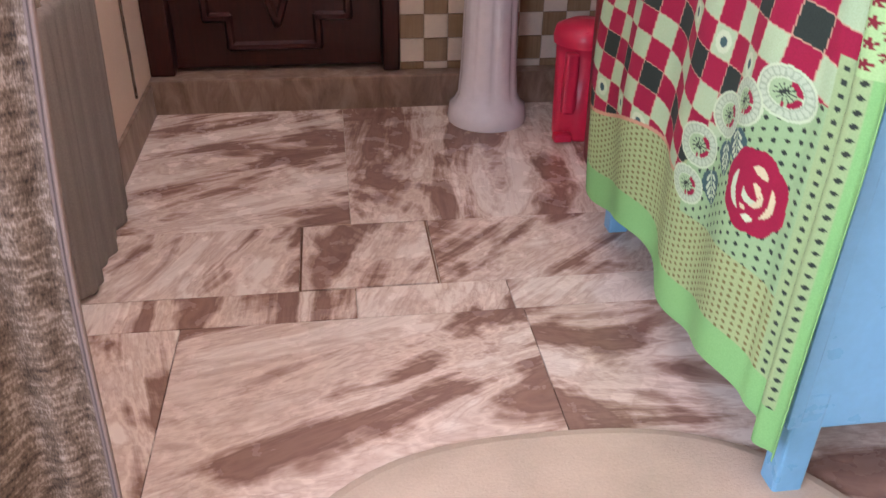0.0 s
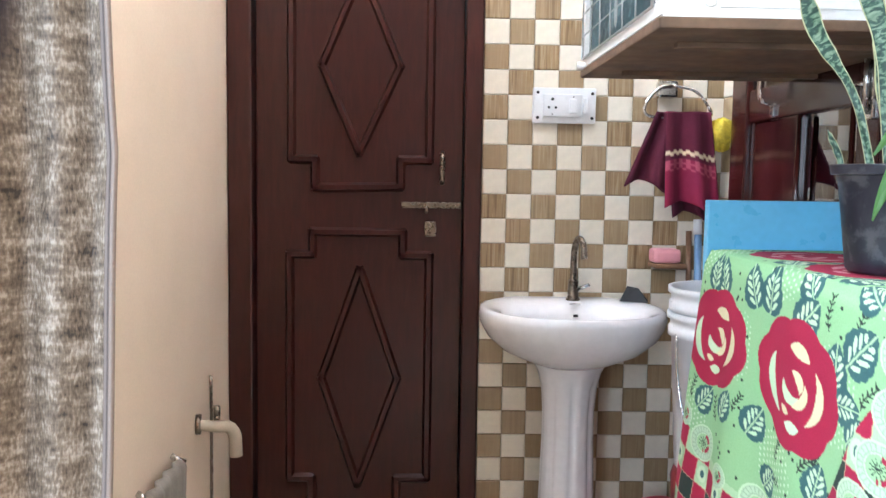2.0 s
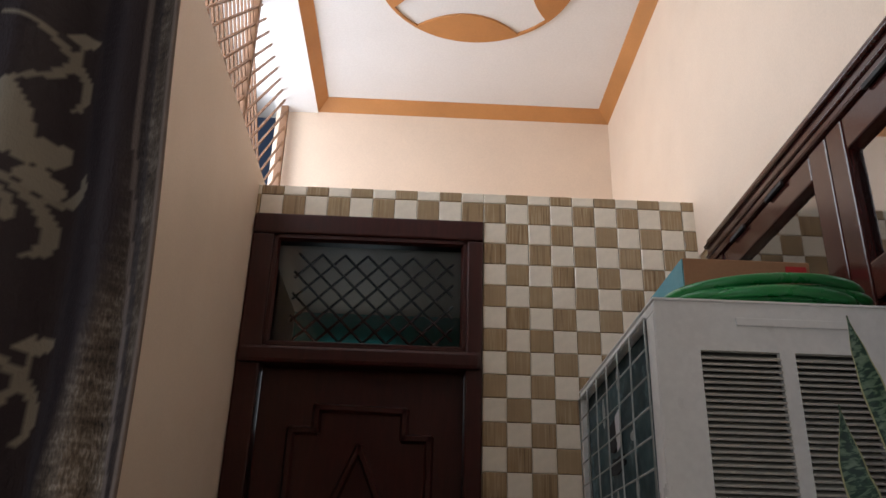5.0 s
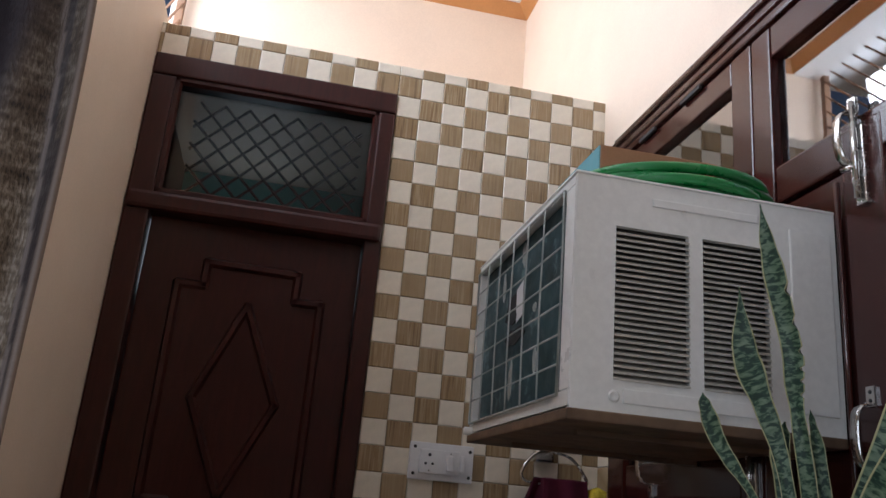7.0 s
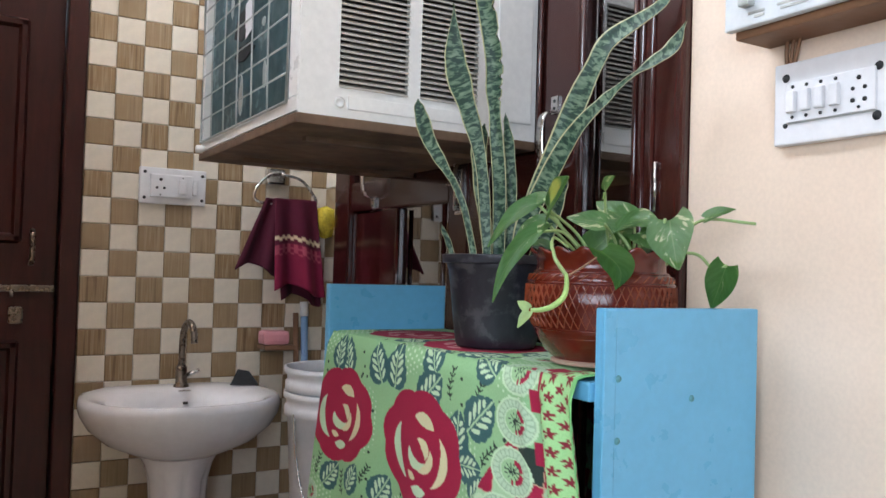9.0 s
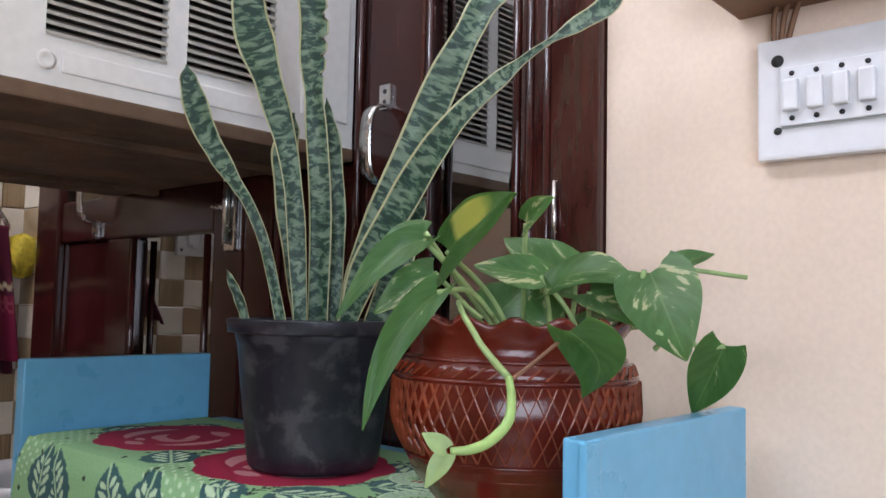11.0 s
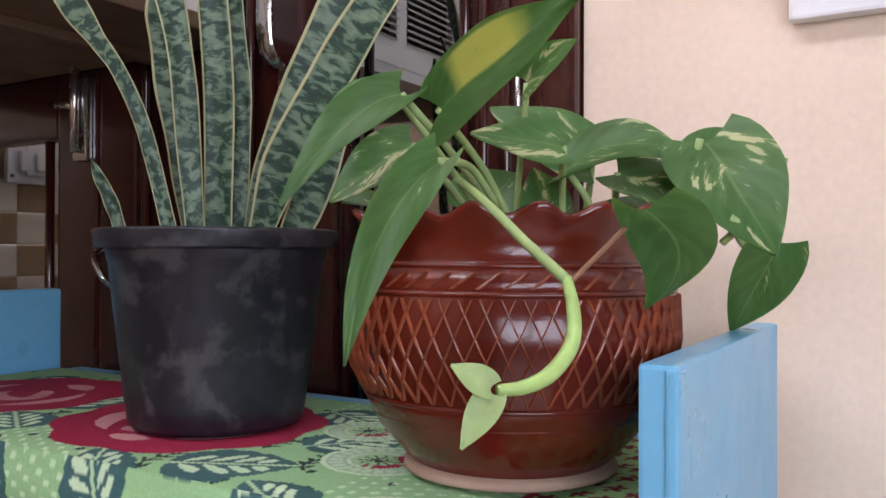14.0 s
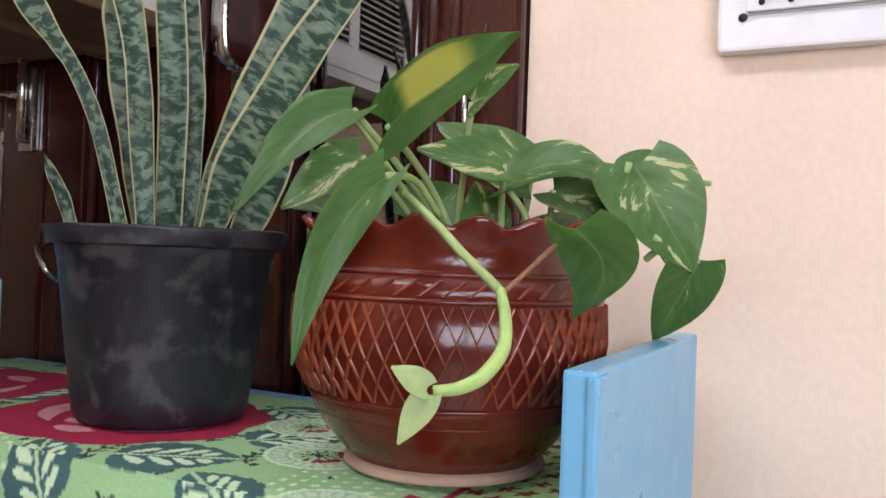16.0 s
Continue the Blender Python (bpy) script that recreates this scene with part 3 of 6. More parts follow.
part("panel_bead", bead("panel_bead", [(-0.563, 1.83), (-0.49, 1.83), (-0.49, 1.90), (-0.228, 1.895), (-0.228, 1.815), (-0.153, 1.815), (-0.153, 1.237), (-0.238, 1.237), (-0.238, 1.157), (-0.493, 1.152), (-0.493, 1.235), (-0.563, 1.235)], M_WOOD, 0.014), leaf)
part("panel_bead", bead("panel_bead", [(-0.568, 0.952), (-0.5, 0.952), (-0.5, 1.02), (-0.23, 1.02), (-0.23, 0.952), (-0.15, 0.952), (-0.15, 0.262), (-0.242, 0.262), (-0.242, 0.175), (-0.503, 0.175), (-0.503, 0.262), (-0.568, 0.262)], M_WOOD, 0.014), leaf)
part("diamond_bead", bead("diamond_bead", [(-0.358, 1.785), (-0.243, 1.512), (-0.362, 1.255), (-0.473, 1.512)], M_WOOD, 0.013), leaf)
part("diamond_bead", bead("diamond_bead", [(-0.358, 0.91), (-0.243, 0.575), (-0.361, 0.24), (-0.473, 0.575)], M_WOOD, 0.013), leaf)
part("door_handle", tube("door_handle", spline([(-0.115, 0.028, 1.17), (-0.115, -0.008, 1.18), (-0.115, -0.012, 1.215), (-0.115, -0.008, 1.25), (-0.115, 0.028, 1.26)]), 0.007, M_BRONZE), leaf, "dark metal pull handle")
part("tower_bolt", box("tower_bolt", -0.235, 0.014, 1.095, -0.055, 0.03, 1.113, M_BRONZE, 0.004), leaf, "dark metal sliding bolt")
part("bolt_knob", tube("bolt_knob", [(-0.16, 0.02, 1.10), (-0.16, -0.005, 1.085)], 0.005, M_BRONZE), leaf)
part("padlock", box("padlock", -0.165, 0.008, 1.01, -0.13, 0.03, 1.055, M_BRONZE, 0.006), leaf)

# ---- dark wooden window with glass along the right wall ----
XF = 0.69
window = tagged(thing("window_1", (XF, -0.82, 0.0), "tall dark-stained wooden window with glass panes and steel bolts", "window"), kind="structure")


def member(name, y0, z0, y1, z1, x0=XF, depth=0.05, bevel=0.005, parent=window):
    return part(name, box(name, x0, min(y0, y1), z0, x0 + depth, max(y0, y1), z1, M_GLOSSWOOD, bevel), parent)


member("head_rail", -1.52, 2.345, -0.13, 2.43, XF - 0.004, 0.075, 0.008)
member("outer_post", -1.52, 0.0, -1.418, 2.343, XF, 0.07, 0.006)
member("outer_post", -0.235, 0.0, -0.13, 2.343, XF, 0.07, 0.006)
member("sill_rail", -1.416, 0.0, -0.237, 0.12, XF, 0.07)
member("stile", -0.955, 0.12, -0.885, 2.343, XF + 0.004, 0.045)
member("stile", -0.882, 0.12, -0.80, 2.343, XF + 0.004, 0.045)
member("stile", -1.262, 0.12, -1.158, 1.99, XF + 0.004, 0.045)
member("top_rail", -0.799, 2.275, -0.237, 2.343, XF + 0.006, 0.04)
member("top_rail", -1.417, 2.265, -0.956, 2.343, XF + 0.006, 0.04)
member("mid_rail", -1.417, 1.925, -0.956, 2.005, XF + 0.006, 0.04)
member("mid_rail", -0.799, 1.88, -0.237, 1.96, XF + 0.006, 0.04)
member("mid_rail", -0.799, 1.345, -0.237, 1.43, XF + 0.006, 0.04)
member("low_rail", -0.799, 0.85, -0.237, 0.93, XF + 0.006, 0.04)
member("stile", -0.53, 0.93, -0.44, 1.345, XF + 0.006, 0.04)
member("wood_panel", -1.157, 0.122, -0.956, 1.92, XF + 0.016, 0.02, 0.003)
member("wood_panel", -0.438, 0.932, -0.237, 1.343, XF + 0.016, 0.02, 0.003)
member("wood_panel", -0.799, 0.122, -0.237, 0.848, XF + 0.016, 0.02, 0.003)
for y in (-0.972, -1.142, -1.272, -1.41, -0.785, -0.545):
    part("glazing_bead", tube("glazing_bead", [(XF + 0.004, y, 0.94), (XF + 0.004, y, 1.90 if y < -0.9 else 1.34)], 0.006, M_GLOSSWOOD, 6), window)
for y in (-1.432, -1.455):
    part("post_moulding", tube("post_moulding", [(XF, y, 0.02), (XF, y, 2.34)], 0.005, M_GLOSSWOOD, 6), window)
part("head_moulding", tube("head_moulding", [(XF - 0.006, -0.135, 2.405), (XF - 0.006, -1.515, 2.405)], 0.008, M_GLOSSWOOD, 6), window)
part("head_moulding", tube("head_moulding", [(XF - 0.004, -0.135, 2.372), (XF - 0.004, -1.515, 2.372)], 0.006, M_GLOSSWOOD, 6), window)
for y0, z0, y1, z1 in ((-1.417, 0.13, -1.262, 1.925), (-1.417, 2.004, -0.956, 2.266), (-0.80, 1.958, -0.237, 2.276), (-0.80, 0.93, -0.53, 1.346), (-0.80, 1.43, -0.237, 1.88)):
    p = part("pane", box("pane", XF + 0.024, y0, z0, XF + 0.028, y1, z1, M_PANE), window, "clear glass pane")
    p.visible_shadow = False
for z0, z1 in ((1.832, 1.99), (1.31, 1.425)):
    y = -1.215 if z0 > 1.5 else -0.858
    bolt = part("tower_bolt", box("tower_bolt", XF - 0.006, y - 0.014, z0, XF + 0.006, y + 0.014, z1 - 0.01, M_STEEL, 0.003), window, "steel sliding bolt")
    part("bolt_rod", tube("bolt_rod", [(XF - 0.012, y, z0 + 0.01), (XF - 0.012, y, z1 + 0.035)], 0.006, M_STEEL), bolt)
    part("bolt_knob", tube("bolt_knob", [(XF - 0.012, y, z0 + 0.07), (XF - 0.018, y + 0.028, z0 + 0.07)], 0.005, M_STEEL), bolt)
for y, z in ((-1.197, 1.44), (-0.40, 1.43), (-1.20, 1.96)):
    line = spline([(XF + 0.002, y, z - 0.052), (XF - 0.016, y, z - 0.050), (XF - 0.030, y, z - 0.036), (XF - 0.034, y, z), (XF - 0.030, y, z + 0.036), (XF - 0.016, y, z + 0.050), (XF + 0.002, y, z + 0.052)], 6)
    verts, n = [], len(line)
    for i, q in enumerate(line):
        d = (line[min(n - 1, i + 1)] - line[max(0, i - 1)]).normalized()
        out = Vector((-d.z, 0, d.x)) if d.z >= 0 else Vector((d.z, 0, -d.x))
        verts += [q + out * r + Vector((0, w, 0)) for r, w in ((0.002, -0.010), (0.0035, 0.0), (0.002, 0.010), (-0.001, 0.010), (-0.001, -0.010))]
    faces = [(i * 5 + j, i * 5 + (j + 1) % 5, i * 5 + 5 + (j + 1) % 5, i * 5 + 5 + j) for i in range(n - 1) for j in range(5)]
    h = part("pull_handle", mesh_of("pull_handle", verts, faces, M_STEEL, True), window, "steel strap handle")
    for dz in (-0.066, 0.066):
        foot = part("handle_foot", box("handle_foot", XF - 0.002, y - 0.011, z + dz - 0.017, XF + 0.006, y + 0.011, z + dz + 0.017, M_STEEL, 0.002), h)
        for e in (-0.007, 0.007):
            scr = part("screw", lathe("screw", [(0.0035, 0), (0.003, 0.0012), (0, 0.0015)], M_DARK, n=8), foot)
            scr.matrix_basis = Matrix.Translation((XF - 0.002, y, z + dz + e)) @ pose(0, 0, 0, 0, -90)
part("latch_rod", tube("latch_rod", [(XF - 0.004, -1.468, 1.29), (XF - 0.004, -1.468, 1.37)], 0.003, M_STEEL), window)
for y in (-0.37, -0.62, -1.12):
    part("hinge", box("hinge", XF - 0.006, y - 0.05, 2.338, XF + 0.002, y + 0.05, 2.349, M_DARK, 0.001), window)
part("latch_hook", tube("latch_hook", spline([(XF, -0.905, 1.20), (XF - 0.02, -0.91, 1.19), (XF - 0.02, -0.925, 1.165), (XF - 0.005, -0.93, 1.15)]), 0.004, M_STEEL), window)

# ---- window air conditioner ----
AX0, AX1, AY0, AY1, AZ0, AZ1 = 0.203, XF + 0.003, -1.130, -0.482, 1.437, 1.842
ac = thing("air_conditioner", (0.45, -0.8, AZ0), "white window air conditioner with louvred side and wire-guarded coil", "air conditioner")
bm = bmesh.new()
G = [(0.275, 0.408), (0.434, 0.556)]
LZ0, LZ1 = 1.496, 1.756
xs = [AX0, G[0][0], G[0][1], G[1][0], G[1][1], AX1]
zs = [AZ0 + 0.004, LZ0, LZ1, AZ1]
cell = {}
for i, x in enumerate(xs):
    for k, z in enumerate(zs):
        cell[i, k] = (bm.verts.new((x, AY0, z)), bm.verts.new((x, AY0 + 0.012, z)))
solid = {(i, k) for i in range(5) for k in range(3) if not (i in (1, 3) and k == 1)}
for i, k in solid:
    loop = [cell[i, k], cell[i + 1, k], cell[i + 1, k + 1], cell[i, k + 1]]
    bm.faces.new([q[0] for q in loop])
    bm.faces.new([q[1] for q in loop][::-1])
    for n, (di, dk) in enumerate(((0, -1), (1, 0), (0, 1), (-1, 0))):
        if (i + di, k + dk) not in solid:
            p, q = loop[n], loop[(n + 1) % 4]
            bm.faces.new((p[0], p[1], q[1], q[0]))
shell = part("casing", bm_mesh("casing", bm, M_AC), ac, "white enamelled steel side")
part("rear_side", box("rear_side", AX0, AY1 - 0.012, AZ0 + 0.006, AX1, AY1, AZ1 - 0.001, M_AC, 0.002), ac)
part("top_cover", box("top_cover", AX0 - 0.003, AY0 - 0.003, AZ1 - 0.001, AX1, AY1 + 0.003, AZ1 + 0.004, M_AC, 0.002), ac)
part("base_tray", box("base_tray", AX0 - 0.006, AY0 - 0.003, AZ0 - 0.012, AX1, AY1 + 0.003, AZ0 + 0.006, M_GALV, 0.003), ac, "stained brown base tray")
# filler box whose dark colour gives the shade behind the louvres
part("inside_shade_box", box("inside_shade_box", AX0 + 0.03, AY0 + 0.026, AZ0 + 0.008, AX1 - 0.02, AY1 - 0.02, AZ1 - 0.02, M_ACIN), ac)
for g0, g1 in G:
    for k in range(25):
        z = LZ0 - 0.002 + k * (LZ1 - LZ0 - 0.004) / 25
        vs = [(g0, AY0 + 0.016, z + 0.0112), (g1, AY0 + 0.016, z + 0.0112), (g1, AY0 - 0.003, z), (g0, AY0 - 0.003, z), (g0, AY0 + 0.016, z + 0.0124), (g1, AY0 + 0.016, z + 0.0124), (g1, AY0 - 0.003, z + 0.0036), (g0, AY0 - 0.003, z + 0.0036)]
        part("louvre", mesh_of("louvre", vs, [(0, 1, 2, 3), (7, 6, 5, 4), (3, 2, 6, 7), (0, 4, 5, 1), (0, 3, 7, 4), (1, 5, 6, 2)], M_LOUVRE), shell)
part("embossed_panel", box("embossed_panel", 0.600, AY0 - 0.0035, 1.475, 0.682, AY0 + 0.002, 1.80, M_AC, 0.003), shell)
part("embossed_strip", box("embossed_strip", 0.292, AY0 - 0.003, 1.458, 0.56, AY0 + 0.002, 1.482, M_AC, 0.002), shell)
part("embossed_strip", box("embossed_strip", 0.34, AY0 - 0.003, 1.80, 0.54, AY0 + 0.002, 1.815, M_AC, 0.002), shell)
screw = part("screw_cup", lathe("screw_cup", [(0.009, 0), (0.010, 0.003), (0.006, 0.004), (0.004, 0.001), (0.0, 0.001)], M_AC, n=16), ac)
screw.matrix_basis = Matrix.Translation((0.276, AY0, 1.468)) @ pose(0, 0, 0, 90)
bm = bmesh.new()
for a in ((AY0 + 0.003, AZ0 + 0.008, AY1 - 0.003, AZ0 + 0.035), (AY0 + 0.003, AZ1 - 0.022, AY1 - 0.003, AZ1 - 0.004), (AY0 + 0.003, AZ0 + 0.035, AY0 + 0.045, AZ1 - 0.022), (AY1 - 0.02, AZ0 + 0.035, AY1 - 0.003, AZ1 - 0.022)):
    box_bm(bm, AX0 - 0.002, a[0], a[1] + 0.002, AX0 + 0.012, a[2], a[3])
part("side_frame", bm_mesh("side_frame", bm, M_AC), ac)
bm = bmesh.new()
box_bm(bm, AX0 + 0.014, AY0 + 0.04, AZ0 + 0.03, AX0 + 0.03, AY1 - 0.02, AZ1 - 0.02)
coil = part("coil", bm_mesh("coil", bm, M_COIL), ac, "dark green finned coil, dusty and torn")
guard = part("wire_guard", tube("wire_guard", [(AX0 - 0.006, AY0 + 0.045, AZ0 + 0.03), (AX0 - 0.006, AY0 + 0.045, AZ1 - 0.02), (AX0 - 0.006, AY1 - 0.012, AZ1 - 0.02), (AX0 - 0.006, AY1 - 0.012, AZ0 + 0.03)], 0.003, M_WIRE, 6, True), ac, "grey wire guard")
for k in range(1, 7):
    z = AZ0 + 0.03 + k * 0.355 / 7
    part("wire", tube("wire", [(AX0 - 0.005, AY0 + 0.045, z + 0.002 * math.sin(k * 3)), (AX0 - 0.006, AY1 - 0.012, z)], 0.0018, M_WIRE, 5), guard)
for k in range(1, 6):
    y = AY0 + 0.045 + k * 0.59 / 6
    part("wire", tube("wire", spline([(AX0 - 0.008, y, AZ0 + 0.03), (AX0 - 0.009, y + 0.004, AZ0 + 0.2), (AX0 - 0.008, y, AZ1 - 0.02)], 5), 0.0018, M_WIRE, 5), guard)
part("paper_scrap", mesh_of("paper_scrap", [(AX0 + 0.010, -0.815, 1.66), (AX0 + 0.012, -0.765, 1.65), (AX0 + 0.009, -0.77, 1.72), (AX0 + 0.012, -0.805, 1.735)], [(0, 1, 2, 3)], M_PLASTICW), ac)


def torn_patch(y, z, ry, rz, seed, mat, depth=0.0025):
    """A ragged flake on the coil's face."""
    rnd = random.Random(seed)
    rim = [(y + ry * math.cos(a) * w, z + rz * math.sin(a) * w) for a, w in ((i * math.tau / 16, rnd.uniform(0.72, 1.1)) for i in range(16))]
    vs = [(AX0 + 0.0135 - depth, p, q) for p, q in rim] + [(AX0 + 0.0138, p, q) for p, q in rim]
    return mesh_of("torn_patch", vs, [tuple(range(16)), tuple(range(31, 15, -1))] + [(i, i + 16, (i + 1) % 16 + 16, (i + 1) % 16) for i in range(16)], mat)


part("torn_hole", torn_patch(-0.735, 1.685, 0.050, 0.040, 4, M_DARK), coil, "black torn hole")
part("torn_hole", torn_patch(-0.76, 1.625, 0.075, 0.018, 9, M_DARK), coil)
for y, z, ry, rz, seed in ((-0.80, 1.79, 0.014, 0.028, 1), (-0.745, 1.535, 0.012, 0.045, 2), (-0.90, 1.555, 0.012, 0.028, 3), (-0.66, 1.75, 0.010, 0.035, 5), (-0.885, 1.66, 0.011, 0.010, 6)):
    part("dust_flake", torn_patch(y, z, ry, rz, seed, M_WIRE, 0.0015), coil, "pale dust flake")
part("drain_nut", tube("drain_nut", [(AX0 - 0.02, AY1 - 0.03, AZ0 + 0.012), (AX0 + 0.004, AY1 - 0.03, AZ0 + 0.012)], 0.009, M_AC, 10), ac)
for y in (-0.62, -1.0):
    part("bracket_rail", box("bracket_rail", AX0 + 0.06, y - 0.010, AZ0 - 0.022, XF + 0.002, y + 0.010, AZ0 - 0.011, M_GALV, 0.002), ac)

# things on the air conditioner
carton = thing("carton", (0.52, -0.66, AZ1), "brown cookware carton with teal ends lying on the air conditioner", "box")
part("body", box("body", 0.375, -0.80, AZ1 + 0.003, 0.655, -0.53, 2.07, M_CARD, 0.003), carton)
part("end_print", box("end_print", 0.3725, -0.798, AZ1 + 0.005, 0.3765, -0.532, 2.068, M_TEAL), carton, "teal printed end")
part("brand_patch", box("brand_patch", 0.60, -0.8035, 2.035, 0.645, -0.799, 2.057, M_REDINK), carton, "red printed patch")
bm = bmesh.new()
bmesh.ops.create_circle(bm, cap_ends=True, radius=1, segments=28)
bmesh.ops.transform(bm, matrix=Matrix.Translation((0.545, -0.8035, 1.965)) @ pose(0, 0, 0, 90) @ Matrix.Diagonal((0.05, 0.038, 1, 1)), verts=bm.verts)
part("pan_print", bm_mesh("pan_print", bm, M_DARK), carton, "dark printed pan shape")
part("pan_handle_print", box("pan_handle_print", 0.49, -0.8035, 1.985, 0.60, -0.799, 1.993, M_DARK), carton)
part("top_flap", box("top_flap", 0.375, -0.668, 2.0695, 0.655, -0.662, 2.0715, M_TEAL), carton)
pts = []
for k in range(5 * 40 + 1):
    a = 2 * math.pi * k / 40
    lap = k / 40
    pts.append((0.475 + (0.175 + 0.02 * math.sin(lap * 1.9)) * math.cos(a), -0.955 + (0.115 + 0.014 * math.cos(lap * 2.3)) * math.sin(a), AZ1 + 0.013 + 0.0125 * lap + 0.004 * math.sin(a * 1.3)))
hose = tagged(new("garden_hose", tube("garden_hose", pts, 0.0105, M_HOSE, 10)), "coiled green plastic hose lying on the air conditioner", "hose")

# ---- wash basin ----
BX, BY, BZ = 0.242, -0.205, 0.832
basin = thing("wash_basin", (BX, -0.16, 0.0), "white ceramic pedestal wash basin standing against the tiles", "wash basin")


def basin_ring(rx, ry, z, back, dy=0.0):
    """A rounded outline, flat along the wall."""
    out = []
    for k in range(56):
        a = 2 * math.pi * k / 56
        c, s = math.cos(a), math.sin(a)
        x = rx * math.copysign(abs(c) ** 0.85, c)
        y = ry * math.copysign(abs(s) ** 0.9, s)
        out.append((BX + x, min(back, BY + dy + y), z))
    return out


rings = [basin_ring(0.085, 0.075, 0.676, -0.06), basin_ring(0.13, 0.12, 0.694, -0.03), basin_ring(0.19, 0.17, 0.722, -0.012), basin_ring(0.232, 0.208, 0.760, -0.006), basin_ring(0.25, 0.226, 0.793, -0.005), basin_ring(0.255, 0.234, 0.817, -0.005), basin_ring(0.250, 0.230, BZ + 0.004, -0.005), basin_ring(0.238, 0.218, BZ + 0.006, -0.012),
         basin_ring(0.20, 0.135, BZ - 0.002, -0.12, -0.055), basin_ring(0.185, 0.122, BZ - 0.03, -0.125, -0.055), basin_ring(0.13, 0.085, BZ - 0.10, -0.15, -0.055), basin_ring(0.03, 0.025, BZ - 0.125, -0.15, -0.055)]
verts = [p for r in rings for p in r]
faces = [(i * 56 + j, i * 56 + (j + 1) % 56, (i + 1) * 56 + (j + 1) % 56, (i + 1) * 56 + j) for i in range(len(rings) - 1) for j in range(56)]
faces += [tuple(range(56))[::-1], tuple((len(rings) - 1) * 56 + j for j in range(56))]
bowl = part("bowl", mesh_of("bowl", verts, faces, M_CERAMIC, True), basin)
part("overflow_hole", lathe("overflow_hole", [(0.007, 0), (0.007, 0.006), (0, 0.006)], M_DARK, (BX + 0.024, -0.147, BZ - 0.032), 14), bowl)
part("maker_mark", box("maker_mark", BX + 0.008, -0.135, BZ + 0.0005, BX + 0.04, -0.128, BZ + 0.0035, M_STEEL), bowl)
part("drain", lathe("drain", [(0.022, 0), (0.02, 0.003), (0, 0.002)], M_STEEL, (BX, -0.25, BZ - 0.125), 20), bowl)


def flutes(a, i):
    lobes = max(0.0, math.cos(a * 8)) ** 3
    return (-0.006 * lobes if 3 < i < 11 else 0.0, 0.0)


prof = [(0.115, 0.0), (0.118, 0.012), (0.112, 0.05), (0.098, 0.062), (0.088, 0.085), (0.083, 0.15), (0.079, 0.25), (0.076, 0.36), (0.073, 0.46), (0.073, 0.54), (0.078, 0.61), (0.09, 0.655), (0.11, 0.69)]
part("pedestal", lathe("pedestal", prof, M_CERAMIC, (BX + 0.004, -0.178, 0.0), 64, flutes), basin)
tapx = BX + 0.030
tap = part("tap", tube("tap", spline([(tapx, -0.06, BZ), (tapx, -0.06, BZ + 0.06), (tapx, -0.06, 0.965), (tapx + 0.003, -0.070, 1.003), (tapx + 0.009, -0.092, 1.018), (tapx + 0.015, -0.116, 1.003), (tapx + 0.018, -0.124, 0.962)], 8), 0.0095, M_BRONZE, 12), basin, "worn brown metal swan-neck tap")
part("tap_base", lathe("tap_base", [(0.021, 0), (0.021, 0.006), (0.016, 0.01), (0.0155, 0.055), (0.011, 0.062)], M_BRONZE, (tapx, -0.06, BZ + 0.003), 20), tap)
part("tap_lever", tube("tap_lever", [(tapx + 0.012, -0.06, BZ + 0.035), (tapx + 0.045, -0.075, BZ + 0.05)], 0.006, M_STEEL), tap)
vs = [(0.40, -0.10, BZ + 0.007), (0.475, -0.13, BZ + 0.007), (0.49, -0.07, BZ + 0.007), (0.42, -0.05, BZ + 0.007), (0.425, -0.085, BZ + 0.05), (0.455, -0.095, BZ + 0.045)]
bag = mesh_of("pouch", vs, [(0, 1, 5, 4), (1, 2, 5), (2, 3, 4, 5), (3, 0, 4), (3, 2, 1, 0)], M_BLACKBAG)
pouch = tagged(new("pouch", bag), "small folded black cloth lying on the basin rim", "pouch")

# ---- on the tiled wall ----
switch = thing("switch_socket", (0.238, -0.02, 1.35), "white switch and socket board screwed to the tiles", "switch board")
part("plate", box("plate", 0.146, -0.022, 1.350, 0.331, -0.006, 1.453, M_PLASTICW, 0.004), switch)
mod = part("module", box("module", 0.174, -0.031, 1.368, 0.290, -0.021, 1.434, M_PLASTICW, 0.003), switch)
part("rocker", box("rocker", 0.250, -0.042, 1.378, 0.272, -0.030, 1.420, M_PLASTICW, 0.004), mod)
part("regulator", box("regulator", 0.290, -0.034, 1.378, 0.304, -0.021, 1.424, M_PLASTICW, 0.004), switch)
for x, z, r in ((0.214, 1.413, 0.0048), (0.204, 1.389, 0.0038), (0.224, 1.389, 0.0038), (0.214, 1.37, 0.002), (0.275, 1.42, 0.002)):
    h = part("socket_hole", lathe("socket_hole", [(r, 0), (r, 0.001), (0, 0.001)], M_DARK, n=12), mod)
    h.matrix_basis = Matrix.Translation((x - 0.012, -0.0305, z + 0.006)) @ pose(0, 0, 0, 90)
for x, z in ((0.172, 1.433), (0.332, 1.431), (0.332, 1.360), (0.172, 1.360)):
    h = part("screw", lathe("screw", [(0.005, 0), (0.004, 0.002), (0, 0.0025)], M_DARK, n=12), switch)
    h.matrix_basis = Matrix.Translation((x - 0.012, -0.0215, z + 0.006)) @ pose(0, 0, 0, 90)

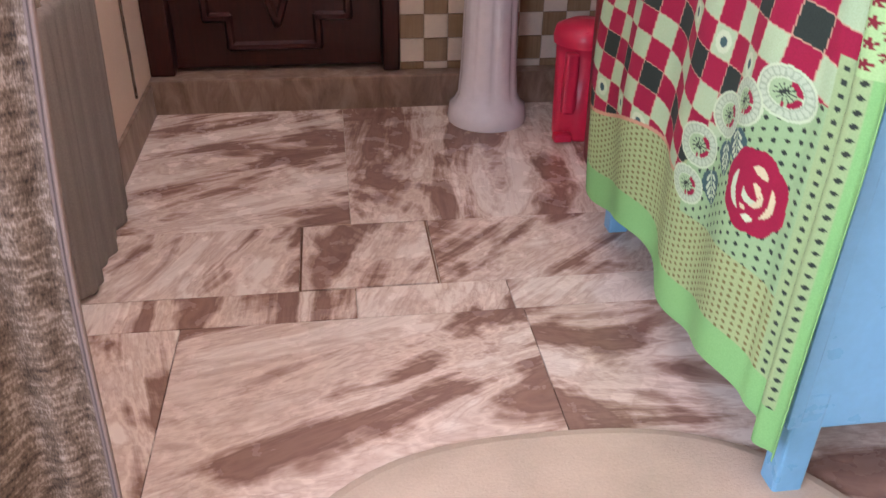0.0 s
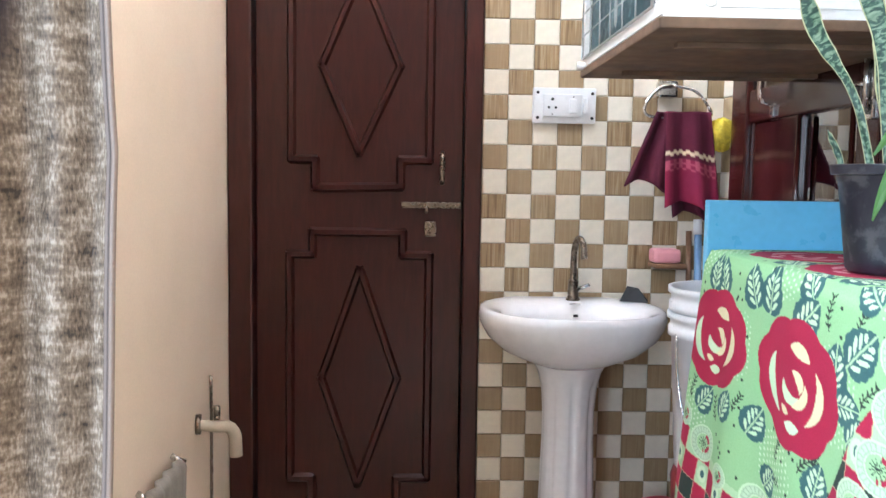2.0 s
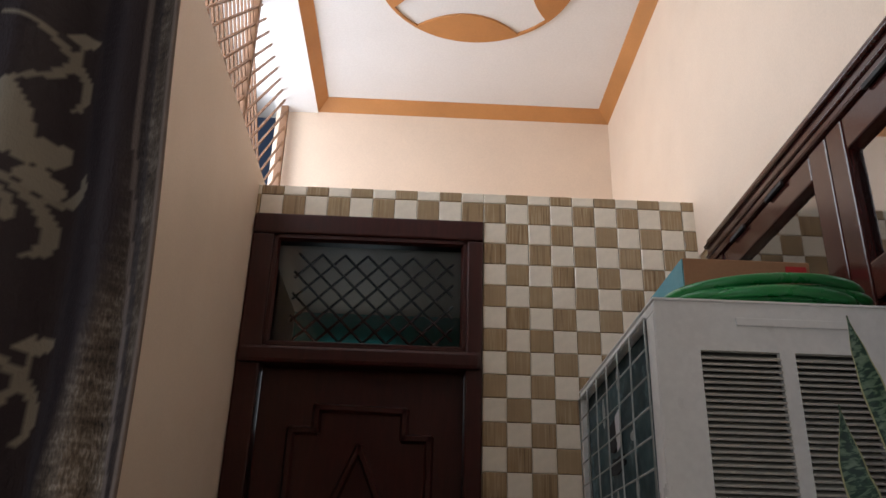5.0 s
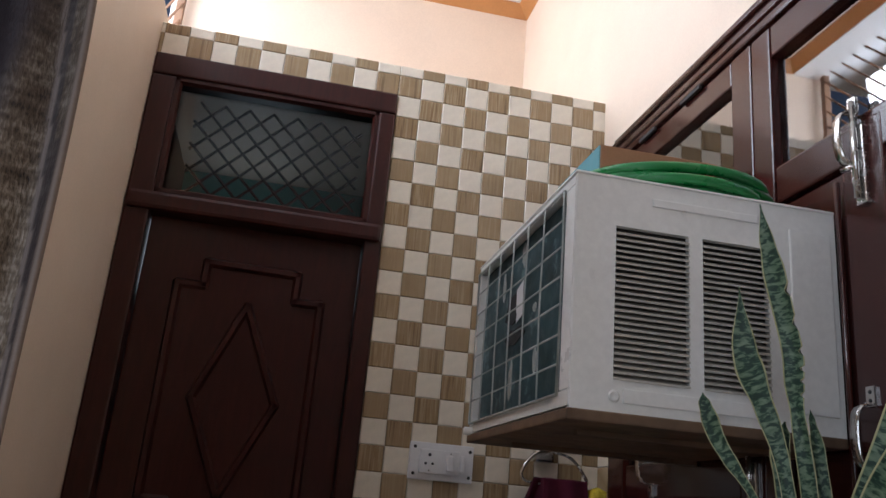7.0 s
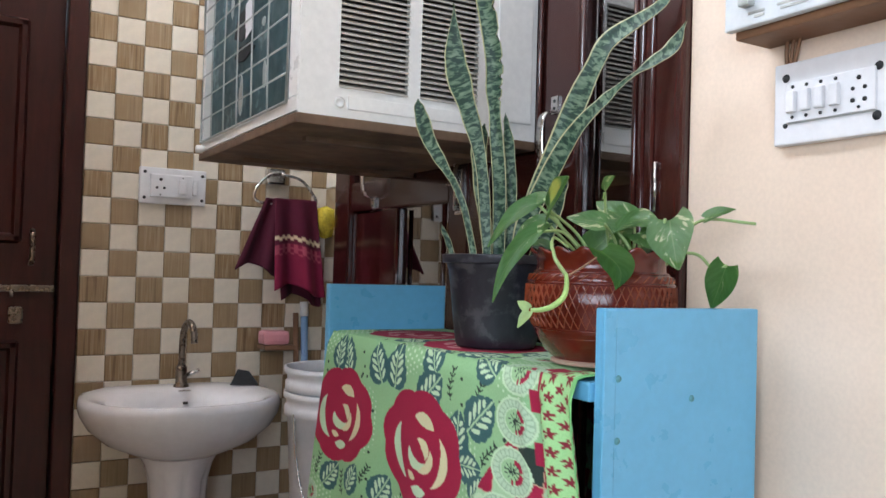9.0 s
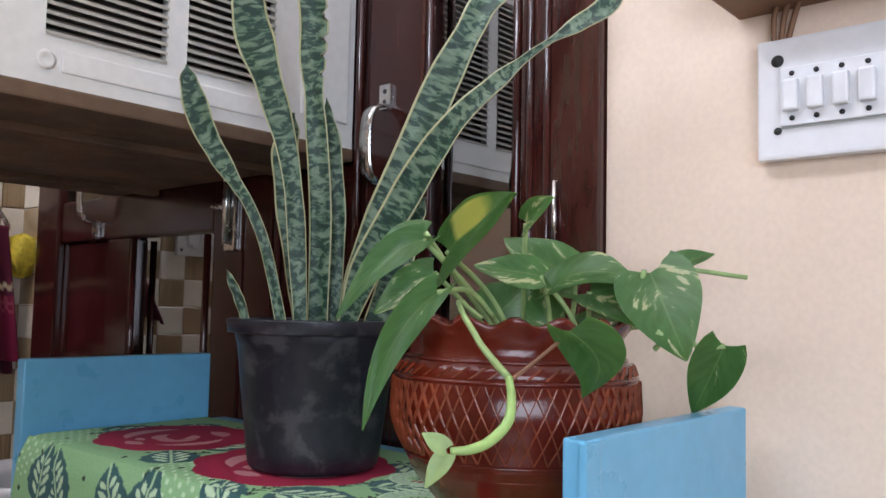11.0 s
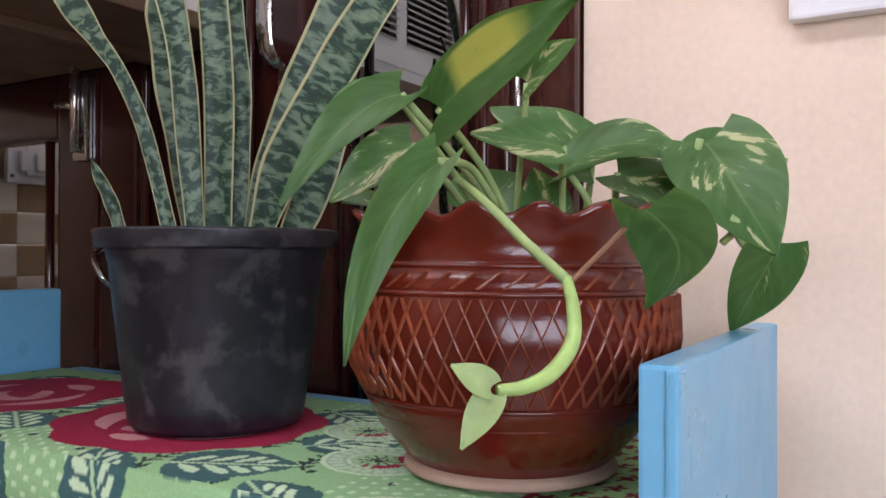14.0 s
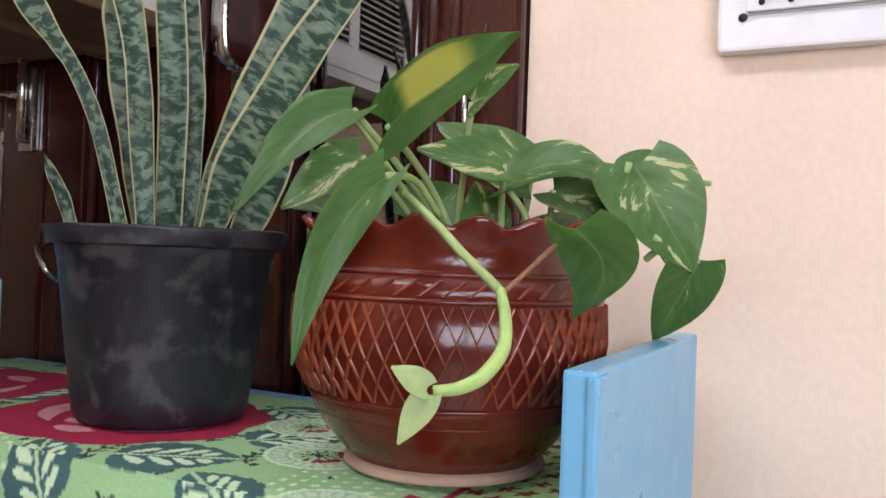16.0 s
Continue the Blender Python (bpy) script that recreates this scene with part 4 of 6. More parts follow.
ring_h = thing("towel_ring", (0.548, -0.01, 1.45), "chrome towel ring on a square rose", "towel ring")
part("rose", box("rose", 0.508, -0.04, 1.428, 0.566, -0.006, 1.478, M_STEEL, 0.008), ring_h)
part("hoop", tube("hoop", spline([(0.548, -0.05, 1.462), (0.505, -0.055, 1.452), (0.468, -0.06, 1.41), (0.472, -0.06, 1.375), (0.548, -0.062, 1.368), (0.645, -0.06, 1.375), (0.655, -0.06, 1.392), (0.612, -0.055, 1.445), (0.548, -0.05, 1.462)], 7), 0.0048, M_STEEL, 8), ring_h)


def coloured(name, nu, nv, place, paint, material, double=0.0):
    """A sheet: place(u, v) gives points, paint(u, v) linear colours, on a grid from 0 to 1."""
    u, v = np.meshgrid(np.linspace(0, 1, nu), np.linspace(0, 1, nv))
    u, v = u.ravel(), v.ravel()
    pts = place(u, v)
    idx = np.arange(nu * nv).reshape(nv, nu)
    quads = np.stack([idx[:-1, :-1], idx[:-1, 1:], idx[1:, 1:], idx[1:, :-1]], -1).reshape(-1, 4)
    me = bpy.data.meshes.new(name)
    me.vertices.add(len(pts))
    me.vertices.foreach_set("co", pts.astype(np.float32).ravel())
    me.loops.add(quads.size)
    me.loops.foreach_set("vertex_index", quads.astype(np.int32).ravel())
    me.polygons.add(len(quads))
    me.polygons.foreach_set("loop_start", np.arange(0, quads.size, 4, dtype=np.int32))
    me.update(calc_edges=True)
    col = me.color_attributes.new("print", "FLOAT_COLOR", "POINT")
    rgba = paint(u, v)
    rgba = rgba if rgba.shape[1] == 4 else np.concatenate([rgba, np.zeros((len(u), 1))], 1)
    col.data.foreach_set("color", rgba.astype(np.float32).ravel())
    me.polygons.foreach_set("use_smooth", [True] * len(quads))
    lay = me.uv_layers.new(name="sheet")
    lay.data.foreach_set("uv", np.stack([u, v], 1)[quads.ravel()].astype(np.float32).ravel())
    me.materials.append(material)
    me.validate()
    return me


def thick(ob, depth):
    m = ob.modifiers.new("thickness", "SOLIDIFY")
    m.thickness, m.offset = depth, 0
    return ob


def towel_at(x0, x1, top, drop, y, spread, lean):
    def place(u, v):
        s = (u - 0.5)
        x = (x0 + x1) / 2 + s * (x1 - x0) * (1 + spread * v) + lean * v
        return np.stack([x, y - 0.016 * np.sin(u * 11 + 1) * (0.25 + v) - 0.01 * v, top - drop * v + 0.02 * np.sin(u * 5) * v], 1)
    return place


def towel_paint(u, v):
    c = np.tile(np.array(lin(84, 14, 40)), (len(u), 1))
    cell = np.floor(u * 14).astype(int)
    c[(v > 0.52)] = lin(122, 20, 56)
    for z0, colour in ((0.44, (214, 196, 160)), (0.55, (160, 70, 88)), (0.61, (160, 70, 88))):
        band = (np.abs(v - z0 - 0.018 * (cell % 2)) < 0.022) & (cell % 2 == 0) | (np.abs(v - z0 - 0.02) < 0.012) & (cell % 2 == 1)
        c[band] = lin(*colour)
    return c


def plain_maroon(u, v):
    return np.tile(np.array(lin(74, 12, 36)), (len(u), 1))


towel = thing("hand_towel", (0.58, -0.06, 1.12), "maroon hand towel with cream check bands on the ring", "towel")
thick(part("front_fold", coloured("front_fold", 60, 50, towel_at(0.520, 0.652, 1.385, 0.275, -0.080, 0.28, 0.018), towel_paint, M_TOWELM), towel), 0.007)
thick(part("back_fold", coloured("back_fold", 40, 30, towel_at(0.525, 0.655, 1.383, 0.302, -0.05, 0.05, 0.03), plain_maroon, M_TOWELM), towel), 0.007)
thick(part("side_fold", coloured("side_fold", 40, 30, towel_at(0.497, 0.565, 1.385, 0.215, -0.066, 1.2, -0.052), plain_maroon, M_TOWELM), towel), 0.007)

loofah = tagged(new("loofah", lathe("loofah", [(0.0, -0.05), (0.02, -0.045), (0.032, -0.015), (0.034, 0.01), (0.025, 0.035), (0, 0.045)], M_LOOFAH, (0.690, -0.06, 1.325), 40, lambda a, i: (0.004 * math.sin(a * 9 + i * 2), 0.003 * math.cos(a * 7)))), "yellow and green bath mesh hanging beside the towel", "loofah")
soap = thing("soap_dish", (0.55, -0.05, 0.932), "pink soap on a brown dish fixed to the tiles", "soap dish")
part("tray", box("tray", 0.503, -0.085, 0.932, 0.600, -0.006, 0.948, M_BROWNSTICK, 0.006), soap)
part("soap_bar", box("soap_bar", 0.500, -0.082, 0.948, 0.582, -0.02, 0.990, M_PINK, 0.012), soap)
mop = thing("mop_pole", (0.655, -0.06, 0.1), "blue mop pole with a white tip leaning on the wall", "mop")
part("pole", tube("pole", [(0.655, -0.085, 0.10), (0.648, -0.018, 1.03)], 0.011, M_BLUEPIPE, 10), mop)
part("tip", tube("tip", [(0.648, -0.018, 1.03), (0.647, -0.015, 1.075)], 0.013, M_PLASTICW, 10), mop)
stick = tagged(new("broom_stick", tube("broom_stick", [(0.628, -0.10, 0.10), (0.622, -0.012, 1.04)], 0.009, M_BROWNSTICK, 8)), "brown wooden broom stick leaning on the tiles", "stick")

# ---- bucket, drum and bin ----
drum = thing("maroon_drum", (0.565, -0.53, 0.0), "maroon plastic drum standing on the marble floor", "drum")
part("body", lathe("body", [(0.0, 0.0), (0.108, 0.0), (0.115, 0.02), (0.125, 0.45), (0.128, 0.47), (0.122, 0.49), (0.0, 0.495)], M_MAROON, (0.565, -0.53, 0.0), 40), drum)
bucket = thing("bucket_stack", (0.557, -0.53, 0.495), "stack of white plastic buckets with wire bails", "bucket")
for k, (z0, label) in enumerate(((0.495, ""), (0.555, ""))):
    h = 0.325
    part("bucket", lathe("bucket", [(0.0, z0), (0.105, z0), (0.112, z0 + 0.01), (0.130, z0 + h), (0.138, z0 + h + 0.002), (0.138, z0 + h + 0.022), (0.133, z0 + h + 0.024), (0.134, z0 + h + 0.04), (0.141, z0 + h + 0.044), (0.141, z0 + h + 0.058), (0.132, z0 + h + 0.058), (0.128, z0 + h + 0.02), (0.108, z0 + 0.02), (0, z0 + 0.02)], M_PLASTICW, (0.557, -0.53, 0.0), 48), bucket)
part("bail", tube("bail", spline([(0.425, -0.56, 0.83), (0.418, -0.60, 0.74), (0.43, -0.635, 0.64), (0.47, -0.655, 0.575), (0.54, -0.675, 0.56)], 8), 0.0032, M_STEEL, 6), bucket)
pbin = thing("pedal_bin", (0.485, -0.32, 0.0), "small red plastic pedal bin beside the basin", "bin")
part("body", lathe("body", [(0.0, 0.0), (0.068, 0.0), (0.071, 0.01), (0.078, 0.27), (0.0, 0.27)], M_REDBIN, (0.487, -0.31, 0.0), 32), pbin)
part("lid", lathe("lid", [(0.086, 0.268), (0.088, 0.285), (0.082, 0.31), (0.05, 0.325), (0.0, 0.33)], M_REDBIN, (0.487, -0.31, 0.0), 32), pbin)
part("rib", box("rib", 0.415, -0.40, 0.09, 0.45, -0.365, 0.26, M_REDBIN, 0.008), pbin)
part("pedal", box("pedal", 0.40, -0.40, 0.008, 0.45, -0.365, 0.03, M_REDBIN, 0.006), pbin)

# ---- left wall: tap and towel ----
wtap = thing("wall_tap", (XL, -0.34, 0.5), "cream plastic bib tap on the peach wall", "tap")
part("spout", tube("spout", spline([(XL, -0.36, 0.545), (XL + 0.045, -0.345, 0.535), (XL + 0.075, -0.33, 0.53), (XL + 0.09, -0.322, 0.505), (XL + 0.092, -0.32, 0.45)], 7), lambda t: 0.014 + 0.004 * t, M_MAT, 12), wtap)
part("flange", tube("flange", [(XL, -0.36, 0.545), (XL + 0.012, -0.358, 0.545)], 0.026, M_BRONZE, 16), wtap)
part("knob", tube("knob", [(XL + 0.05, -0.348, 0.555), (XL + 0.05, -0.348, 0.59)], 0.009, M_BRONZE, 10), wtap)
pipe = tagged(new("thin_pipe", tube("thin_pipe", spline([(XL + 0.004, -0.225, 0.64), (XL + 0.006, -0.232, 0.4), (XL + 0.006, -0.242, 0.12)], 6), 0.004, M_BRONZE, 6)), "thin brown pipe running down the peach wall", "pipe")
rail = thing("towel_rail", (XL, -0.68, 0.55), "short metal towel rail on the peach wall", "rail")
part("rod", tube("rod", [(XL + 0.026, -0.56, 0.52), (XL + 0.026, -1.03, 0.52)], 0.007, M_STEEL, 8), rail)
for y in (-0.57, -0.8, -1.02):
    part("post", tube("post", [(XL, y, 0.535), (XL + 0.026, y, 0.52)], 0.007, M_STEEL, 8), rail)


def grey_place(u, v):
    y = -0.595 - 0.38 * u - 0.09 * v
    fold = 0.007 * np.sin(u * 17) * (0.3 + v) + 0.006 * np.sin(u * 41 + 2)
    w = v * 1.12
    over = np.where(w < 0.12, w / 0.12, 1.0)
    x = XL + 0.020 + 0.018 * np.sin(over * math.pi / 2) + np.maximum(0, w - 0.12) * 0.002 + fold * 0.8
    z = 0.532 - 0.012 * over ** 2 - np.maximum(0, w - 0.12) * (0.50 + 0.03 * np.sin(u * 3))
    return np.stack([x, y, z], 1)


def grey_paint(u, v):
    t = 0.5 + 0.5 * np.sin(u * 130)
    base = np.array(lin(128, 120, 112))
    return base[None] * (0.9 + 0.12 * t[:, None])


gt = thick(tagged(new("grey_towel", coloured("grey_towel", 70, 60, grey_place, grey_paint, M_GREYT)), "grey bath towel hanging from the low rail", "towel"), 0.008)

# ---- curtain in the doorway ----
CY0 = -1.80


def curtain_place(u, v):
    z = 2.55 - 2.50 * v
    x = -0.406 - np.where(z > 1.2, 0.045, 0.062) * np.abs(z - 1.2) - 0.60 * u + 0.004 * np.sin(z * 9.0)
    y = CY0 + 0.055 * np.sin(u * 15.0 + 0.8) * (0.4 + 0.6 * np.minimum(1, u * 5)) + 0.01 * np.sin(u * 60)
    return np.stack([x, y, z], 1)


def curtain_paint(u, v):
    z, s = 2.55 - 2.50 * v, 0.62 * u
    c = np.tile(np.array((0.024, 0.014, 0.018, 0.0)), (len(u), 1))
    rise = np.clip((z - 1.33) / 0.4, 0, 1)
    hem = 0.008 + 0.024 * rise
    reach = hem + 0.145 - 0.075 * np.clip((z - 1.0) / 0.35, 0, 1) - 0.055 * np.clip((z - 1.35) / 0.3, 0, 1)
    yarn = (s > hem) & (s < reach)
    fade = np.clip((1.76 - z) / 0.32, 0, 1) * np.clip((reach - s) / 0.016, 0, 1)
    c[yarn, 3] = fade[yarn]
    rib = (s > 0.004) & (s <= hem)
    c[rib] = (0.030, 0.022, 0.026, 0.15)
    c[rib & (s < hem * 0.62) & (z > 1.5), 3] = 0.55
    c[np.abs(s - hem) < 0.0022] = (0.20, 0.16, 0.14, 0.0)
    c[s < 0.003] = (0.20, 0.15, 0.12, 0.0)
    cream = np.array((0.30, 0.27, 0.21, 0.0))
    bare = (c[:, 3] < 0.3) & (s > reach + 0.004)

    def petal(s0, z0, s1, z1, w):
        """A pointed leaf from one end to the other, w wide."""
        ds, dz = s1 - s0, z1 - z0
        n = math.hypot(ds, dz)
        p = ((s - s0) * ds + (z - z0) * dz) / n / n
        q = np.abs((s - s0) * dz - (z - z0) * ds) / n
        c[bare & (p > 0) & (p < 1) & (q < w * np.sin(np.clip(p, 0, 1) * math.pi) ** 0.7)] = cream

    def curl(s0, z0, radius, start, sweep, w):
        """An arc that swells in its middle and tapers to both ends."""
        d, ang = np.hypot(s - s0, z - z0), (np.arctan2(z - z0, s - s0) - start) % (2 * math.pi)
        along = np.clip(ang / sweep, 0, 1)
        c[bare & (ang < sweep) & (np.abs(d - radius) < w * np.sin(along * math.pi) + 0.0012)] = cream * 0.85

    for k in range(-4, 3):
        for shift, up in ((0.0, 0.0), (0.20, 0.16), (0.40, 0.03)):
            m, zc = 0.118 + shift, 1.664 + 0.30 * k + up
            petal(m - 0.004, zc + 0.012, m - 0.032, zc + 0.046, 0.011)
            petal(m - 0.006, zc - 0.002, m - 0.034, zc + 0.006, 0.012)
            petal(m, zc + 0.012, m + 0.004, zc + 0.085, 0.015)
            petal(m + 0.006, zc + 0.006, m + 0.042, zc + 0.030, 0.012)
            curl(m - 0.012, zc + 0.020, 0.034, 2.9, 1.7, 0.003)
            curl(m + 0.006, zc - 0.042, 0.034, 1.5, 2.5, 0.0045)
            curl(m + 0.012, zc - 0.036, 0.020, 1.3, 2.4, 0.003)
            curl(m + 0.075, zc + 0.160, 0.105, 3.0, 0.95, 0.0012)
            curl(m + 0.005, zc - 0.190, 0.042, 1.2, 2.6, 0.003)
            petal(m - 0.022, zc - 0.142, m - 0.042, zc - 0.128, 0.006)
    return c


thick(tagged(new("curtain", coloured("curtain", 260, 620, curtain_place, curtain_paint, M_CURTAIN)), "dark purple curtain with cream leaf motif and silvery woven border", "curtain"), 0.004)
rod = tagged(new("curtain_rod", tube("curtain_rod", [(-1.05, CY0, 2.56), (0.70, CY0, 2.56)], 0.012, M_STEEL, 10)), "steel curtain rod across the doorway", "curtain rod")

# ---- blue rack ----
RX0, RX1, RYN, RYF, RZ = 0.403, 0.69, -1.662, -0.875, 1.147
rack = thing("plant_rack", (0.54, -1.27, 0.0), "blue painted wooden rack with raised end boards", "rack")
part("end_board", box("end_board", RX0 - 0.006, RYN - 0.023, 0.135, RX1 - 0.020, RYN - 0.005, RZ - 0.002, M_BLUE, 0.0025), rack)
part("end_board", box("end_board", RX0 - 0.026, RYF, 0.135, RX1 - 0.04, RYF + 0.022, RZ + 0.004, M_BLUE, 0.0025), rack)
part("shelf", box("shelf", RX0 - 0.012, RYN - 0.004, 1.030, RX1 - 0.012, RYF - 0.001, 1.054, M_BLUE, 0.003), rack)
part("shelf", box("shelf", RX0, RYN - 0.004, 0.58, RX1 - 0.012, RYF - 0.001, 0.60, M_BLUE, 0.003), rack)
part("shelf", box("shelf", RX0, RYN - 0.004, 0.20, RX1 - 0.012, RYF - 0.001, 0.22, M_BLUE, 0.003), rack)
for x in (RX0, RX1 - 0.06):
    for y in (RYN - 0.024, RYF - 0.02):
        part("leg", box("leg", x, y, 0.0, x + 0.046, y + 0.04, 0.20, M_BLUE, 0.005), rack)
part("edge_strip", box("edge_strip", RX0 - 0.008, RYN - 0.0245, 0.14, RX0 + 0.012, RYN - 0.018, RZ - 0.004, M_BLUE, 0.002), rack)
for x, z in ((0.425, 1.06), (0.425, 0.985), (0.55, 1.03)):
    h = part("nail_dent", lathe("nail_dent", [(0.0045, 0), (0.004, 0.0012), (0, 0.0015)], M_TEAL, n=10), rack)
    h.matrix_basis = Matrix.Translation((x - 0.006, RYN - 0.0235, z)) @ pose(0, 0, 0, 90)
jar = thing("storage_jar", (0.47, -1.56, 0.60), "pale plastic jar on the rack's lower shelf", "jar")
part("body", lathe("body", [(0, 0), (0.045, 0), (0.048, 0.02), (0.048, 0.2), (0.03, 0.23), (0, 0.23)], M_METALBOX, (0.475, -1.565, 0.601), 24), jar)
part("lid", lathe("lid", [(0.034, 0.225), (0.034, 0.25), (0, 0.252)], M_HOSE, (0.475, -1.565, 0.601), 24), jar)

# ---- printed cloth over the rack ----
CTOP = 1.0575
EDGE = RX0 - 0.022


def cloth_sd(u, v):
    """Distance along the rack from the far end, and down from the shelf's edge (negative on the top)."""
    d = -0.255 + v * 1.285
    return u, d


def cloth_place(u, v):
    _, d = cloth_sd(u, v)
    down = np.maximum(0, d)
    k = np.minimum(1, down / 1.0)
    far = -0.893 + 0.085 * np.sin(np.minimum(1, down / 0.75) * math.pi / 2) - 0.05 * np.maximum(0, down - 0.75) / 0.25
    near = -1.655 - 0.085 * np.sin(np.minimum(1, down / 0.6) * math.pi / 2)
    y = far + (near - far) * u
    hem = 0.930 + 0.022 * np.sin(u * 13 + 0.8) - 0.035 * np.clip((u - 0.9) / 0.1, 0, 1) ** 2
    fall = down * (hem / 1.03)
    bend = 0.02
    x = np.where(d < 0, EDGE - d, EDGE - bend * np.sin(np.minimum(1, down / 0.03) * math.pi / 2) * 0.5)
    folds = (0.010 * np.sin(u * 26 + 1.0) + 0.008 * np.sin(u * 11)) * np.minimum(1, down / 0.5)
    pleat = 0.010 * np.sin((u - 0.84) * 85) * np.clip((u - 0.84) * 14, 0, 1) * np.minimum(1, down / 0.06)
    x = x - folds - pleat - 0.015 * k
    z = np.where(d < 0, CTOP, CTOP - 0.004 * np.minimum(1, down / 0.01) - fall)
    z = z + np.where(d < 0, 0.0035 * np.sin(u * 40) * np.clip((u - 0.86) * 12, 0, 1), 0)
    z = np.where((d > -0.02) & (d < 0), z - 0.004 * ((d + 0.02) / 0.02) ** 2, z)
    return np.stack([x, y, z], 1)


GREEN, PALE, MAROON = np.array(lin(140, 184, 132)), np.array(lin(186, 214, 176)), np.array(lin(152, 18, 58))
TEALC, BLACKC, MUST = np.array(lin(52, 92, 92)), np.array(lin(36, 52, 44)), np.array(lin(176, 178, 108))


def cloth_paint(u, v):
    s = u * 0.735
    _, d = cloth_sd(u, v)
    c = np.tile(GREEN, (len(u), 1))
    rng = random.Random(5)

    def disc(s0, d0, r, colour, r_in=0.0):
        q = np.hypot(s - s0, d - d0)
        c[(q < r) & (q >= r_in)] = colour

    def leaf(s0, d0, ang, size):
        """A toothed teal leaf with a pale midrib and drop-shaped pale windows."""
        a, b = s - s0, d - d0
        p, q = a * math.cos(ang) + b * math.sin(ang), -a * math.sin(ang) + b * math.cos(ang)
        t = np.clip(p / size, 0, 1)
        w = size * 0.40 * np.sin(np.clip(t * 0.96 + 0.04, 0, 1) ** 0.75 * math.pi) ** 0.75 * (1 + 0.10 * np.abs(np.sin(t * 15)))
        inside = (p > 0) & (p < size) & (np.abs(q) < w)
        c[inside] = TEALC
        for k in range(4):
            for sg in (-1, 1):
                p0 = size * (0.10 + 0.19 * k)
                a2 = 0.72
                e, f = p - p0, q * sg - size * 0.045
                g, h = e * math.cos(a2) + f * math.sin(a2), -e * math.sin(a2) + f * math.cos(a2)
                ln = size * (0.27, 0.33, 0.28, 0.17)[k]
                gt_ = np.clip(g / ln, 0, 1)
                drop = (g > 0) & (g < ln) & (np.abs(h) < size * 0.046 * np.sqrt(np.clip(gt_ * (1 - gt_ ** 3), 0, 1)) * 1.5)
                c[inside & drop] = PALE
        c[inside & (np.abs(q) < size * 0.022)] = PALE * 0.5 + GREEN * 0.5

    def sprig(s0, d0, ang, size):
        """A dark stem with paired buds."""
        a, b = s - s0, d - d0
        p, q = a * math.cos(ang) + b * math.sin(ang), -a * math.sin(ang) + b * math.cos(ang)
        near_ = (p > -0.004) & (p < size + 0.004) & (np.abs(q) < 0.012)
        q = q + 0.004 * np.sin(p / size * 5)
        c[near_ & (np.abs(q) < 0.0013) & (p > 0) & (p < size)] = BLACKC
        for k in range(5):
            p0 = size * (0.12 + 0.2 * k)
            c[near_ & ((((p - p0) - np.abs(q) * 0.8) / 0.0022) ** 2 + ((np.abs(q) - 0.004) / 0.0042) ** 2 < 1)] = BLACKC

    def rose(s0, d0, r, stretch=1.0, soft=False):
        a, b = (s - s0), (d - d0) / stretch
        q, t = np.hypot(a, b), np.arctan2(b, a)
        edge = r * (0.93 + 0.07 * np.abs(np.sin(t * 4 + 0.6)))
        c[q < edge] = MAROON
        for k, (aa, rr, w, ln) in enumerate(((2.9, 0.60, 0.10, 0.85), (0.2, 0.58, 0.08, 0.8), (-1.3, 0.55, 0.11, 0.45), (2.0, 0.22, 0.09, 1.3), (0.6, 0.30, 0.07, 0.9), (-0.6, 0.20, 0.08, 1.0), (1.5, 0.62, 0.09, 0.28), (1.9, 0.45, 0.06, 0.25))):
            dt = np.abs((t - aa + math.pi) % (2 * math.pi) - math.pi)
            c[(np.abs(q - r * rr) < r * w * np.clip(1 - (dt / ln) ** 2, 0, 1)) & (dt < ln)] = np.array(lin(196, 140, 140)) if soft else np.array(lin(206, 204, 160)) if k % 3 else PALE

    def rosette(s0, d0, r):
        q, t = np.hypot(s - s0, (d - d0) * 1.08), np.arctan2(d - d0, s - s0)
        c[q < r] = PALE
        c[q < r * 0.90] = np.array(lin(150, 180, 148))
        bead_ = (q > r * 0.62) & (q < r * 0.86) & (np.abs(np.sin(t * 11)) > 0.45)
        c[bead_] = np.array(lin(176, 204, 172))
        c[q < r * 0.56] = PALE
        c[q < r * 0.50] = np.array(lin(150, 190, 140))
        c[(q < r * 0.54) & (q > r * 0.34) & (t > -1.4) & (t < 1.7) & (np.abs(np.sin(t * 2.3)) > 0.25)] = MAROON
        c[(q < r * 0.36) & (np.abs(np.sin(t * 5.5 + 0.4)) < 0.42 + 0.5 * (q < r * 0.16))] = BLACKC

    # scattered ground: dots, sprigs and leaves
    for _ in range(150):
        disc(rng.uniform(0, 0.6), rng.uniform(-0.25, 0.42), 0.0034, BLACKC)
    spots = (np.hypot((s * 90) % 1 - 0.5, (d * 90 + np.floor(s * 90) * 0.5) % 1 - 0.5) < 0.22) & (np.sin(s * 21 + 1) * np.sin(d * 17 + 2) > 0.35)
    c[spots] = PALE
